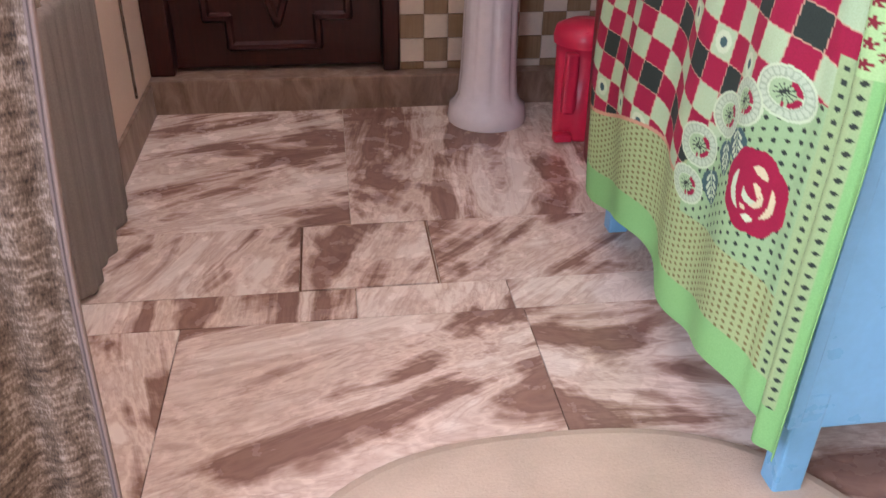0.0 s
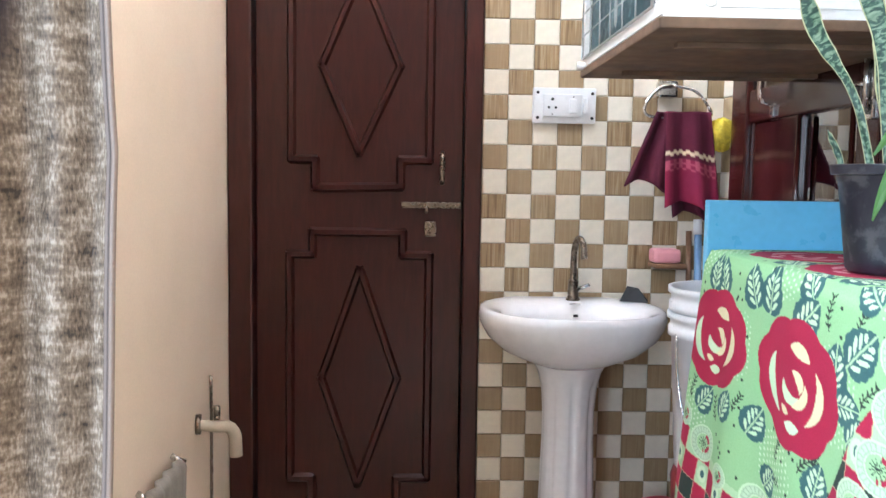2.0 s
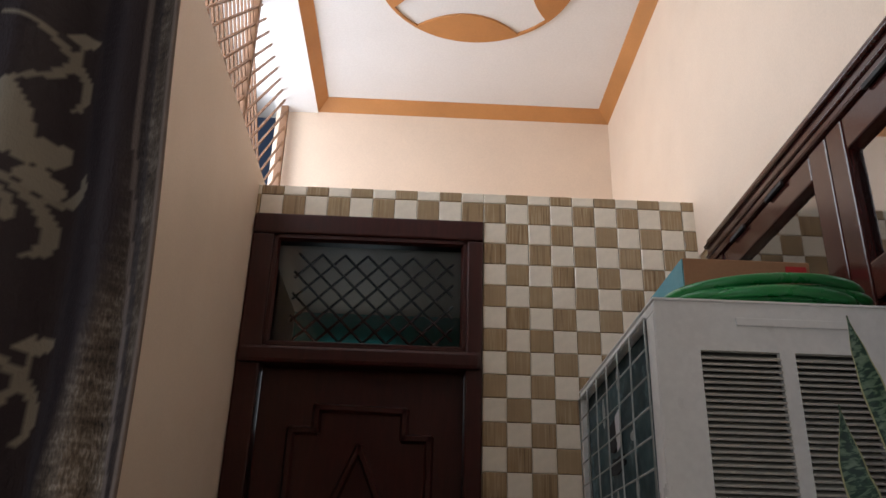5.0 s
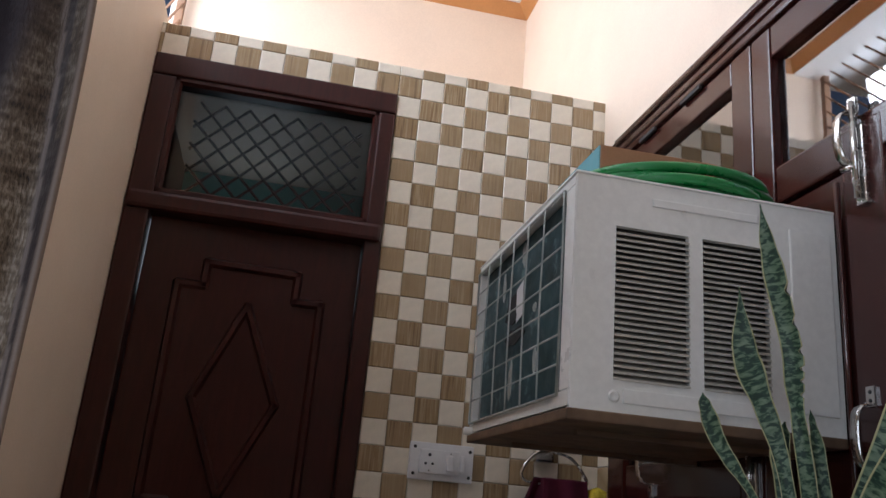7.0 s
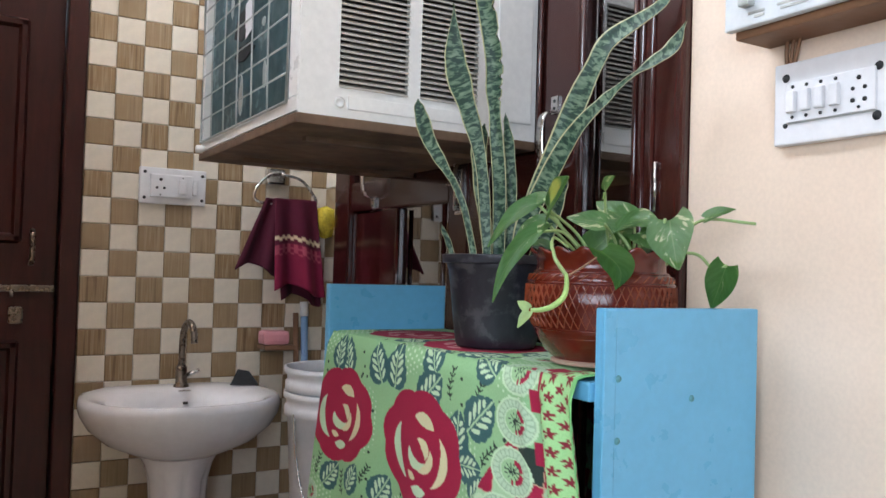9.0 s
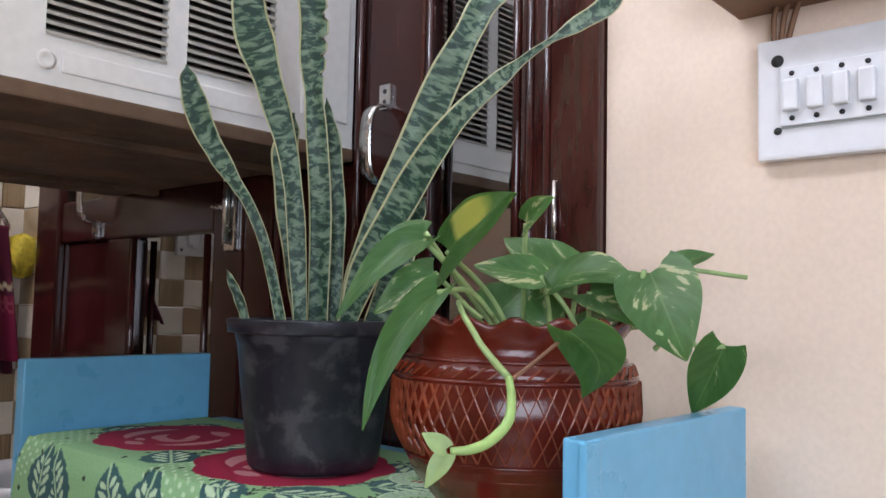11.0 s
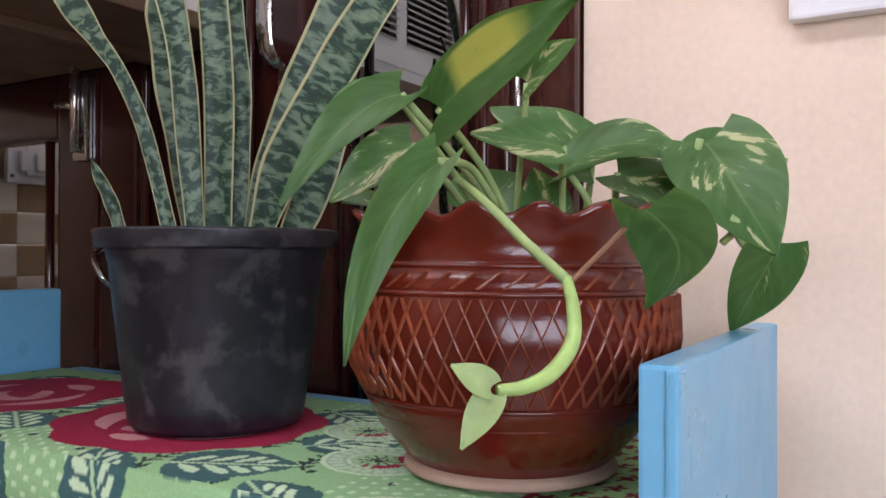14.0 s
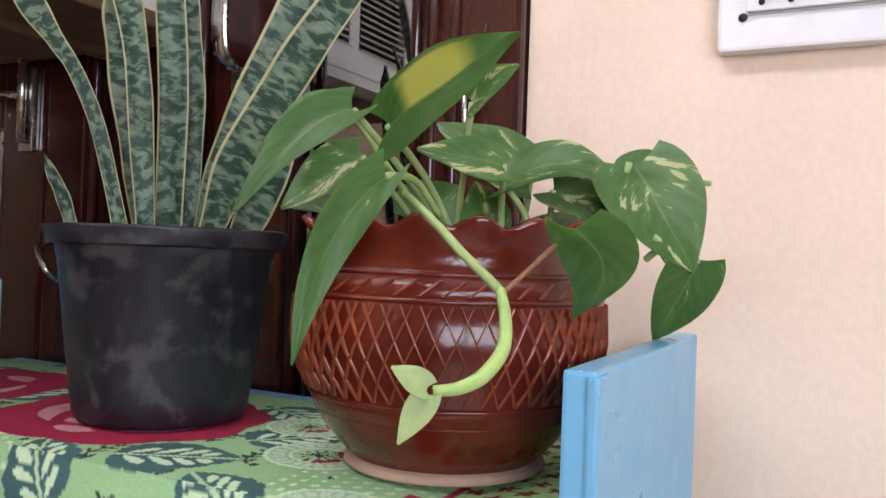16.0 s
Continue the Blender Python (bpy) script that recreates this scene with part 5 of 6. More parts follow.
    for s0, d0, a, z in ((0.46, 0.07, -1.5, 0.055), (0.435, 0.0, -1.7, 0.05), (0.535, 0.06, -1.2, 0.05), (0.50, 0.0, -1.5, 0.05), (0.545, 0.16, -1.0, 0.05), (0.06, 0.06, -1.7, 0.05), (0.20, 0.29, -1.2, 0.045), (0.33, 0.32, -1.4, 0.05), (0.40, 0.30, -0.9, 0.05), (0.51, 0.25, -1.1, 0.05), (0.13, 0.33, -1.9, 0.05), (0.24, -0.04, -1.6, 0.05), (0.47, -0.08, -1.4, 0.05), (0.53, -0.05, -1.9, 0.045), (0.04, -0.05, -1.2, 0.05), (0.03, 0.31, -1.5, 0.05), (0.30, 0.36, -0.4, 0.05), (0.44, 0.30, -1.7, 0.05)):
        sprig(s0, d0, a, z)
    for s0, d0, a, z in ((0.116, 0.076, -1.95, 0.078), (0.065, 0.07, -1.5, 0.07), (0.243, 0.078, -2.0, 0.082), (0.285, 0.08, -1.45, 0.086), (0.42, 0.031, -2.2, 0.070), (0.373, 0.088, -0.72, 0.084), (0.575, 0.016, -2.65, 0.066), (0.509, 0.11, -0.73, 0.086), (0.474, 0.16, -1.45, 0.080), (0.478, 0.168, -0.05, 0.066), (0.055, 0.322, -0.85, 0.072), (0.150, 0.318, -1.1, 0.070), (0.236, 0.318, -1.03, 0.076), (0.285, 0.39, -0.9, 0.062), (0.43, 0.335, -1.3, 0.070), (0.515, 0.215, -0.7, 0.060), (0.445, -0.02, -0.45, 0.085), (0.27, -0.03, -2.6, 0.075), (0.49, -0.10, -0.9, 0.080), (0.22, -0.10, -1.5, 0.08), (0.03, -0.08, -1.3, 0.08), (0.43, -0.21, 0.4, 0.08), (0.05, -0.20, 0.3, 0.07)):
        leaf(s0, d0, a, z)
    rose(0.098, 0.165, 0.128, 0.80), rose(0.372, 0.172, 0.120, 0.90)
    rose(0.13, -0.125, 0.10, 1.0, True), rose(0.36, -0.118, 0.112, 0.92, True)
    # check field below the garland
    arc = 0.365 + 0.075 * np.sin(np.clip((s - 0.02) / 0.52, 0, 1) * math.pi) - 0.26 * np.clip((s - 0.40) / 0.2, 0, 1)
    low = 0.83 - 0.17 * s - 0.20 * np.clip((s - 0.37) / 0.2, 0, 1) ** 0.9
    field = (d > arc) & (d < low) & (s < 0.66)
    a, b = (s + 0.12 * d) / 0.042, (d - 0.16 * s) / 0.052
    ia, ib = np.floor(a).astype(int), np.floor(b).astype(int)
    fa, fb = a - ia, b - ib
    kind = (ia + ib) % 2
    chk = np.where((kind == 0)[:, None], MAROON[None], np.where(((ia * 3 + ib * 5) % 3 == 0)[:, None], BLACKC[None], PALE[None] * 0.45 + GREEN[None] * 0.55))
    flower = (kind == 1) & ((ia * 3 + ib * 5) % 3 == 1) & (ib % 2 == 0) & (np.hypot(fa - 0.5, fb - 0.5) < 0.36)
    chk[flower] = PALE
    chk[flower & (np.hypot(fa - 0.5, fb - 0.5) < 0.16)] = TEALC
    line = (fa < 0.04) | (fb < 0.035)
    chk[line] = np.array(lin(190, 160, 130))
    c[field] = chk[field]
    # lower ground: dotted ochre band and lower rose
    lowg = (d >= low) & (d < 0.955)
    c[lowg] = MUST * 0.35 + GREEN * 0.65
    dots = (np.hypot((s * 84) % 1 - 0.5, (d * 84 + np.floor(s * 84) * 0.5) % 1 - 0.5) < 0.25)
    c[lowg & dots] = np.array(lin(110, 104, 58))
    right = (s > 0.40) & (d > 0.52) & (d < 0.82) & (d >= low)
    c[right] = GREEN
    c[right & (np.hypot((s * 64) % 1 - 0.5, (d * 56 + np.floor(s * 64) * 0.5) % 1 - 0.5) < 0.20)] = BLACKC
    c[(np.abs(d - low) < 0.004) & (s < 0.37)] = np.array(lin(196, 150, 120))
    for s0, d0 in ((0.485, 0.655), (0.52, 0.62), (0.455, 0.72)):
        leaf(s0, d0, 1.2, 0.06)
    rose(0.575, 0.70, 0.050, 1.42)
    for s0, d0, r in ((0.015, 0.35, 0.028), (0.088, 0.39, 0.042), (0.175, 0.432, 0.028), (0.278, 0.44, 0.045), (0.352, 0.408, 0.026), (0.427, 0.378, 0.044), (0.48, 0.345, 0.028), (0.537, 0.295, 0.042), (0.578, 0.225, 0.040), (0.604, 0.150, 0.039), (0.616, 0.075, 0.039), (0.624, 0.0, 0.039), (0.556, -0.095, 0.039), (0.50, -0.165, 0.036), (0.585, 0.535, 0.042), (0.522, 0.575, 0.042), (0.472, 0.615, 0.042), (0.418, 0.69, 0.042), (0.408, 0.768, 0.036)):
        rosette(s0, d0, r)
    # star border towards the near end
    strip = (s > 0.668) & (s < 0.728) & (d < 0.45)
    c[strip] = np.array(lin(158, 206, 140))
    for k in range(4):
        for j in range(30):
            s0, d0 = 0.676 + k * 0.0155, -0.25 + j * 0.024 + (k % 2) * 0.012
            if d0 > 0.44:
                continue
            q, t = np.hypot(s - s0, d - d0), np.arctan2(d - d0, s - s0)
            c[strip & (q < 0.0080 * (0.25 + 0.72 * np.abs(np.cos(t * 2.5 + q * 90))))] = np.array(lin(124, 30, 44))
    c[(s > 0.664) & (s < 0.669) & (d < 0.45)] = MAROON
    for k in range(6):
        c[(s > 0.648) & (s < 0.666) & (np.abs(d + 0.035 - k * 0.074) < 0.016)] = MAROON
    edge = (s > 0.64) & (d >= 0.45)
    c[edge] = GREEN * 0.8 + MUST * 0.2
    c[edge & (np.hypot((s * 64) % 1 - 0.5, (d * 56 + np.floor(s * 64) * 0.5) % 1 - 0.5) < 0.20)] = BLACKC
    c[(s > 0.728) | (d > 0.955) | ((s > 0.70) & (d > 0.45))] = np.array(lin(122, 190, 116))
    return c


cloth = thick(tagged(new("printed_cloth", coloured("printed_cloth", 400, 680, cloth_place, cloth_paint, M_CLOTH)), "green cotton cloth printed with maroon roses, draped over the rack", "cloth"), 0.0016)

# ---- plant pots ----
BPX, BPY, PZ = 0.507, -1.289, 1.0605
bpot = thing("snake_plant", (BPX, BPY, PZ), "snake plant with banded upright leaves in a dusty black plastic pot", "potted plant")
pot1 = part("pot", lathe("pot", [(0.0, 0.0), (0.064, 0.0), (0.068, 0.005), (0.0705, 0.02), (0.0835, 0.127), (0.0848, 0.129), (0.0855, 0.1365), (0.0856, 0.1374), (0.0868, 0.1378), (0.0928, 0.1380), (0.0936, 0.1384), (0.0938, 0.1392), (0.0950, 0.1500), (0.0948, 0.1512), (0.0938, 0.1518), (0.0915, 0.1525), (0.0855, 0.145), (0.080, 0.115), (0.0, 0.113)], M_BLACKPOT, (BPX, BPY, PZ), 64, lambda a, i: (0.0006 * math.sin(a * 5 + i), 0)), bpot, "dusty black plastic pot")
part("soil", lathe("soil", [(0.081, 0.133), (0.05, 0.137), (0.0, 0.135)], M_SOIL, (BPX, BPY, PZ), 32, lambda a, i: (0, 0.004 * math.sin(a * 7 + i * 3))), pot1)


def blade(name, points, widths, material, parent, face, cup=0.25, nick=0.0, thickness=0.0016):
    """A strap leaf along a smooth line, with its width at each point; face is the way its front looks."""
    line = spline(points, 9)
    m, verts, uvs, n = len(line), [], [], 7
    length = 0.0
    for i, q in enumerate(line):
        if i:
            length += (q - line[i - 1]).length
        t = i / (m - 1)
        d = (line[min(m - 1, i + 1)] - line[max(0, i - 1)]).normalized()
        f = Vector(face)
        f = (f - f.dot(d) * d).normalized()
        s = d.cross(f)
        k = min(int(i / 9), len(widths) - 2)
        e = i / 9 - k
        w = widths[k] + (widths[k + 1] - widths[k]) * e * e * (3 - 2 * e)
        w = max(w, 0.0008) * (1 + 0.05 * math.sin(t * 23 + points[0][0] * 900))
        for back in (1, -1):
            for j in range(n):
                a = (j / (n - 1) - 0.5) * 2
                e = a * w / 2
                if nick and j == n - 1 and 0.40 < t < 0.74 and i % 4 == 0:
                    e *= 1 - nick
                ripple = f * 0.0016 * a * math.sin(t * 19 + a * 1.5)
                verts.append(q + s * e + ripple - f * cup * w * (1 - a * a) * 0.5 + f * back * thickness * (1 - 0.7 * abs(a)))
                uvs.append(((a + 1) / 2, length))
    faces = []
    for i in range(m - 1):
        o, p = i * 2 * n, (i + 1) * 2 * n
        for j in range(n - 1):
            faces.append((o + j, o + j + 1, p + j + 1, p + j))
            faces.append((o + n + j + 1, o + n + j, p + n + j, p + n + j + 1))
        faces.append((o + n, o, p, p + n))
        faces.append((o + n - 1, o + 2 * n - 1, p + 2 * n - 1, p + n - 1))
    me = mesh_of(name, verts, faces, material, True)
    lay = me.uv_layers.new(name="leaf")
    for lp in me.loops:
        lay.data[lp.index].uv = uvs[lp.vertex_index]
    return part(name, me, parent)


blade("leaf", [(0.512, -1.283, 1.202), (0.505, -1.290, 1.316), (0.496, -1.291, 1.404), (0.493, -1.288, 1.450), (0.490, -1.286, 1.496), (0.488, -1.288, 1.546), (0.472, -1.278, 1.652), (0.462, -1.275, 1.709), (0.453, -1.275, 1.772)], [0.022, 0.026, 0.023, 0.022, 0.029, 0.033, 0.034, 0.024, 0.002], M_SNAKE, bpot, (-0.8, -0.55, 0.05), cup=0.3, nick=0.45)
blade("leaf", [(0.492, -1.279, 1.203), (0.487, -1.277, 1.271), (0.482, -1.274, 1.337), (0.475, -1.266, 1.398), (0.464, -1.251, 1.457), (0.454, -1.236, 1.508), (0.448, -1.226, 1.555), (0.444, -1.224, 1.648)], [0.015, 0.019, 0.020, 0.023, 0.031, 0.041, 0.038, 0.002], M_SNAKE, bpot, (-0.6, -0.8, 0.1), cup=0.25)
blade("leaf", [(0.508, -1.258, 1.200), (0.503, -1.251, 1.271), (0.497, -1.243, 1.339), (0.496, -1.237, 1.386), (0.500, -1.236, 1.420), (0.507, -1.237, 1.443)], [0.013, 0.024, 0.028, 0.032, 0.028, 0.003], M_SNAKE, bpot, (-0.85, -0.45, 0.1), cup=0.4)
blade("leaf", [(0.464, -1.283, 1.206), (0.455, -1.276, 1.255), (0.447, -1.268, 1.296), (0.437, -1.256, 1.331), (0.429, -1.244, 1.352), (0.418, -1.227, 1.381), (0.408, -1.214, 1.409), (0.401, -1.205, 1.437), (0.396, -1.198, 1.463), (0.395, -1.196, 1.479)], [0.012, 0.012, 0.011, 0.012, 0.013, 0.021, 0.025, 0.026, 0.020, 0.002], M_SNAKE, bpot, (-0.72, -0.62, 0.2), cup=0.3)
blade("leaf", [(0.427, -1.273, 1.208), (0.420, -1.270, 1.232), (0.413, -1.266, 1.249), (0.408, -1.264, 1.262)], [0.009, 0.010, 0.008, 0.001], M_SNAKE, bpot, (-0.7, -0.7, 0.1), cup=0.3)
blade("leaf", [(0.530, -1.283, 1.200), (0.533, -1.287, 1.272), (0.532, -1.285, 1.341), (0.530, -1.279, 1.402), (0.529, -1.270, 1.442), (0.532, -1.262, 1.461)], [0.014, 0.016, 0.019, 0.018, 0.010, 0.001], M_SNAKE, bpot, (-0.6, -0.75, 0.05), cup=0.5)
blade("leaf", [(0.541, -1.290, 1.200), (0.549, -1.307, 1.272), (0.563, -1.334, 1.341), (0.579, -1.364, 1.417), (0.591, -1.386, 1.477), (0.606, -1.409, 1.529), (0.621, -1.430, 1.570), (0.664, -1.490, 1.614), (0.680, -1.514, 1.648)], [0.018, 0.029, 0.039, 0.042, 0.038, 0.033, 0.032, 0.020, 0.002], M_SNAKE, bpot, (-0.78, -0.55, 0.3), cup=0.35)
blade("leaf", [(0.518, -1.321, 1.204), (0.521, -1.348, 1.272), (0.531, -1.385, 1.336), (0.540, -1.415, 1.382), (0.550, -1.447, 1.422), (0.562, -1.479, 1.451), (0.573, -1.506, 1.471), (0.582, -1.529, 1.486), (0.592, -1.556, 1.503), (0.603, -1.582, 1.520), (0.617, -1.594, 1.554)], [0.019, 0.036, 0.036, 0.031, 0.026, 0.020, 0.009, 0.007, 0.019, 0.023, 0.002], M_SNAKE, bpot, (-0.75, -0.55, 0.4), cup=0.45)
blade("leaf", [(0.558, -1.317, 1.200), (0.569, -1.332, 1.245), (0.579, -1.344, 1.291), (0.588, -1.353, 1.329), (0.597, -1.358, 1.349)], [0.023, 0.034, 0.031, 0.021, 0.002], M_SNAKE, bpot, (-0.8, -0.5, 0.3), cup=0.3)

RPX, RPY, RS = 0.505, -1.550, 0.935
rpot = thing("pothos_plant", (RPX, RPY, PZ), "variegated pothos trailing from a glazed red-brown clay pot", "potted plant")
prof = [(0.0, 0.004), (0.064, 0.004), (0.067, 0.008), (0.074, 0.014), (0.089, 0.031), (0.0968, 0.046), (0.0985, 0.050), (0.0980, 0.053), (0.1060, 0.068), (0.1105, 0.085), (0.1092, 0.1145), (0.1065, 0.117), (0.1080, 0.119), (0.1045, 0.1285), (0.0985, 0.1315), (0.0962, 0.135), (0.0955, 0.142), (0.0968, 0.150), (0.102, 0.158), (0.1055, 0.1625), (0.102, 0.1645), (0.094, 0.151), (0.091, 0.139), (0.0, 0.136)]

prof = [(r * RS, h * 0.965) for r, h in prof]


def frill(a, i):
    return (0.003 * math.sin(a * 17), 0.0036 * math.sin(a * 17 + 0.5)) if 18 <= i <= 20 else (0.0, 0.0)


pot2 = part("pot", lathe("pot", prof, M_GLAZE, (RPX, RPY, PZ), 108, frill), rpot, "glazed red-brown pot with cross-hatched belt")
part("foot_ring", lathe("foot_ring", [(0.0, 0.0005), (0.0655, 0.0005), (0.0675, 0.002), (0.0665, 0.006), (0.060, 0.008)], M_CLAY, (RPX, RPY, PZ), 64), pot2, "pale unglazed clay foot")
part("soil", lathe("soil", [(0.0855, 0.136), (0.05, 0.142), (0.0, 0.138)], M_SOIL, (RPX, RPY, PZ), 32, lambda a, i: (0, 0.003 * math.sin(a * 6 + i * 2))), pot2)


def belt_radius(h):
    for (r0, h0), (r1, h1) in zip(prof[1:], prof[2:]):
        if h0 <= h <= h1:
            return r0 + (r1 - r0) * (h - h0) / max(1e-6, h1 - h0)
    return 0.11


verts, faces = [], []
for k in range(56):
    for sgn in (1, -1):
        a0 = 2 * math.pi * k / 56
        steps = 9
        base = len(verts)
        for i in range(steps + 1):
            h = 0.0520 + 0.058 * i / steps
            a = a0 + sgn * 0.26 * i / steps
            r = belt_radius(h)
            for da, dr in ((-0.008, -0.001), (0.0, 0.0028), (0.008, -0.001)):
                verts.append((RPX + (r + dr) * math.cos(a + da), RPY + (r + dr) * math.sin(a + da), PZ + h))
        for i in range(steps):
            for j in range(2):
                p = base + i * 3 + j
                faces.append((p, p + 1, p + 4, p + 3))
for rr, hh in ((0.0985, 0.0497), (0.1088, 0.1124), (0.0992, 0.1272), (0.0925, 0.0386)):
    part("ring_line", lathe("ring_line", [(rr * RS - 0.001, hh - 0.002), (rr * RS + 0.0012, hh - 0.0008), (rr * RS + 0.0012, hh + 0.0008), (rr * RS - 0.001, hh + 0.002)], M_GLAZE, (RPX, RPY, PZ), 96), pot2)
belt = part("hatched_belt", mesh_of("hatched_belt", verts, faces, M_GLAZERIM, True), pot2)
tagged(belt, kind="stuff")
verts, faces = [], []
for k in range(44):
    a0 = 2 * math.pi * k / 44
    base = len(verts)
    for i in range(5):
        h, a = 0.1153 + 0.0087 * i / 4, a0 + 0.12 * i / 4
        r = belt_radius(h)
        for da, dr in ((-0.02, -0.001), (0.0, 0.0022), (0.02, -0.001)):
            verts.append((RPX + (r + dr) * math.cos(a + da), RPY + (r + dr) * math.sin(a + da), PZ + h))
    for i in range(4):
        for j in range(2):
            p = base + i * 3 + j
            faces.append((p, p + 1, p + 4, p + 3))
rope = part("rope_band", mesh_of("rope_band", verts, faces, M_GLAZERIM, True), pot2)
tagged(rope, kind="stuff")


def heart(base, tip, width, face, material, droop=0.12, fold=0.25, arch=(0, 0, 0)):
    """A heart-shaped leaf from its stalk to its tip, folded along the midrib."""
    b, t = Vector(base), Vector(tip)
    d = t - b
    length = d.length
    d.normalize()
    f = Vector(face)
    f = (f - f.dot(d) * d).normalized()
    s = d.cross(f)
    rows, cols, verts, uvs = 14, 7, [], []
    for back in (1, -1):
        for i in range(rows):
            q = i / (rows - 1)
            w = width * 0.56 * (math.sin(min(1.0, q * 0.93 + 0.07) ** 0.60 * math.pi)) ** 0.80 if q < 0.985 else 0.0006
            w = max(w, 0.0006)
            for j in range(cols):
                a = (j / (cols - 1) - 0.5) * 2
                lobe = -0.13 * length * (abs(a) ** 1.5) * max(0, 1 - q * 2.6)
                p = b + d * (q * length + lobe) + s * a * w + Vector(arch) * (4 * q * (1 - q))
                p += f * (fold * abs(a) * w * (1 - 0.4 * q) - droop * length * (q - 0.35) ** 2 + 0.012 * length * math.sin(q * 9 + a * 4))
                verts.append(p + f * back * 0.0004)
                uvs.append(((a + 1) / 2, q))
    n = rows * cols
    faces = []
    for i in range(rows - 1):
        for j in range(cols - 1):
            o = i * cols + j
            faces.append((o, o + 1, o + cols + 1, o + cols))
            faces.append((n + o + 1, n + o, n + o + cols, n + o + cols + 1))
    me = mesh_of("leaf", verts, faces, material, True)
    lay = me.uv_layers.new(name="leaf")
    for lp in me.loops:
        lay.data[lp.index].uv = uvs[lp.vertex_index]
    return part("leaf", me, rpot)


def stalk(points, r=0.0022):
    return part("stalk", tube("stalk", spline(points, 6), r, M_STEM, 7), rpot)


TOCAM = (-0.8, -0.45, 0.35)
UP = (-0.45, -0.25, 0.85)
heart((0.4060, -1.5560, 1.2700), (0.3570, -1.6500, 1.3040), 0.043, (-0.85, -0.42, 0.30), M_POTHOSY, 0.10, 0.25)
heart((0.4011, -1.5355, 1.2803), (0.3467, -1.4976, 1.2195), 0.027, (-0.5, -0.5, 0.7), M_POTHOS, 0.05, 0.3, (0, 0, 0.010))
heart((0.4347, -1.5075, 1.2902), (0.4032, -1.4667, 1.2724), 0.034, (-0.5, -0.3, 0.8), M_POTHOS, 0.4, 0.3)
heart((0.4220, -1.5292, 1.2560), (0.3827, -1.5004, 1.2253), 0.032, (-0.7, -0.4, 0.6), M_POTHOSV, 0.2, 0.3)
heart((0.3740, -1.5760, 1.2390), (0.3100, -1.5690, 1.1480), 0.022, (-0.70, -0.65, 0.25), M_POTHOS, 0.1, 0.3, (-0.004, 0.006, 0.008))
heart((0.4620, -1.6040, 1.2540), (0.4330, -1.5610, 1.2630), 0.028, (-0.7, -0.4, 0.55), M_POTHOSV, 0.1, 0.2)
heart((0.5208, -1.5988, 1.2524), (0.5041, -1.5364, 1.2919), 0.042, (-0.7, -0.2, 0.6), M_POTHOSV, 0.15, 0.2)
heart((0.4963, -1.5915, 1.2451), (0.5082, -1.6652, 1.2486), 0.038, (-0.7, -0.1, 0.7), M_POTHOSV, 0.1, 0.25, (0, 0, 0.013))
heart((0.5102, -1.6187, 1.2433), (0.5126, -1.6782, 1.2178), 0.034, (-0.65, -0.2, 0.7), M_POTHOSV, 0.2, 0.3)
heart((0.5140, -1.6700, 1.2590), (0.4840, -1.7130, 1.1970), 0.056, (-0.85, -0.35, 0.35), M_POTHOSV, 0.15, 0.2)
heart((0.6176, -1.6378, 1.2664), (0.6370, -1.6687, 1.2831), 0.026, (-0.5, -0.3, 0.8), M_POTHOS, 0.2, 0.4)
heart((0.4000, -1.6700, 1.2140), (0.4340, -1.6600, 1.1660), 0.038, (-0.85, -0.45, 0.25), M_POTHOS, 0.1, -0.2, (0.006, -0.014, 0.002))
heart((0.5900, -1.6980, 1.2020), (0.5970, -1.6670, 1.1430), 0.037, (-0.85, -0.5, 0.15), M_POTHOS, 0.1, 0.3)
heart((0.5181, -1.5167, 1.2195), (0.5406, -1.5378, 1.2507), 0.050, TOCAM, M_POTHOS, 0.15, 0.2)
heart((0.5264, -1.5683, 1.2164), (0.5286, -1.5549, 1.2521), 0.030, TOCAM, M_POTHOSV, 0.15, 0.3)
heart((0.5315, -1.5970, 1.2163), (0.5467, -1.6397, 1.2288), 0.026, UP, M_POTHOS, 0.2, 0.3)
heart((0.3217, -1.6319, 1.1416), (0.3139, -1.6183, 1.1505), 0.011, TOCAM, M_STEM, 0.2, 0.3)
heart((0.3220, -1.6325, 1.1387), (0.3097, -1.6250, 1.1188), 0.012, TOCAM, M_STEM, 0.2, 0.3)
heart((0.4950, -1.5660, 1.3000), (0.4730, -1.6040, 1.3180), 0.024, TOCAM, M_POTHOSV, 0.2, 0.4)
heart((0.4717, -1.4817, 1.2223), (0.4368, -1.4693, 1.2291), 0.030, UP, M_POTHOS, 0.2, 0.3)
part("main_stem", tube("main_stem", spline([(0.4266, -1.5749, 1.2204), (0.4102, -1.5663, 1.2328), (0.3879, -1.5879, 1.2244), (0.3759, -1.6076, 1.2123), (0.3691, -1.6222, 1.2015), (0.3678, -1.6446, 1.1832)], 8), lambda t: 0.0018 + 0.0008 * t, M_STEM, 9), rpot, "pale green main stem over the rim")
part("vine", tube("vine", spline([(0.3678, -1.6445, 1.1842), (0.3652, -1.6488, 1.1710), (0.3589, -1.6509, 1.1567), (0.3451, -1.6476, 1.1456), (0.3324, -1.6419, 1.1411), (0.3230, -1.6340, 1.1403)], 8), lambda t: 0.0024 + 0.0011 * math.sin(t * 3.1), M_VINE, 9), rpot, "thick bright green trailing vine")
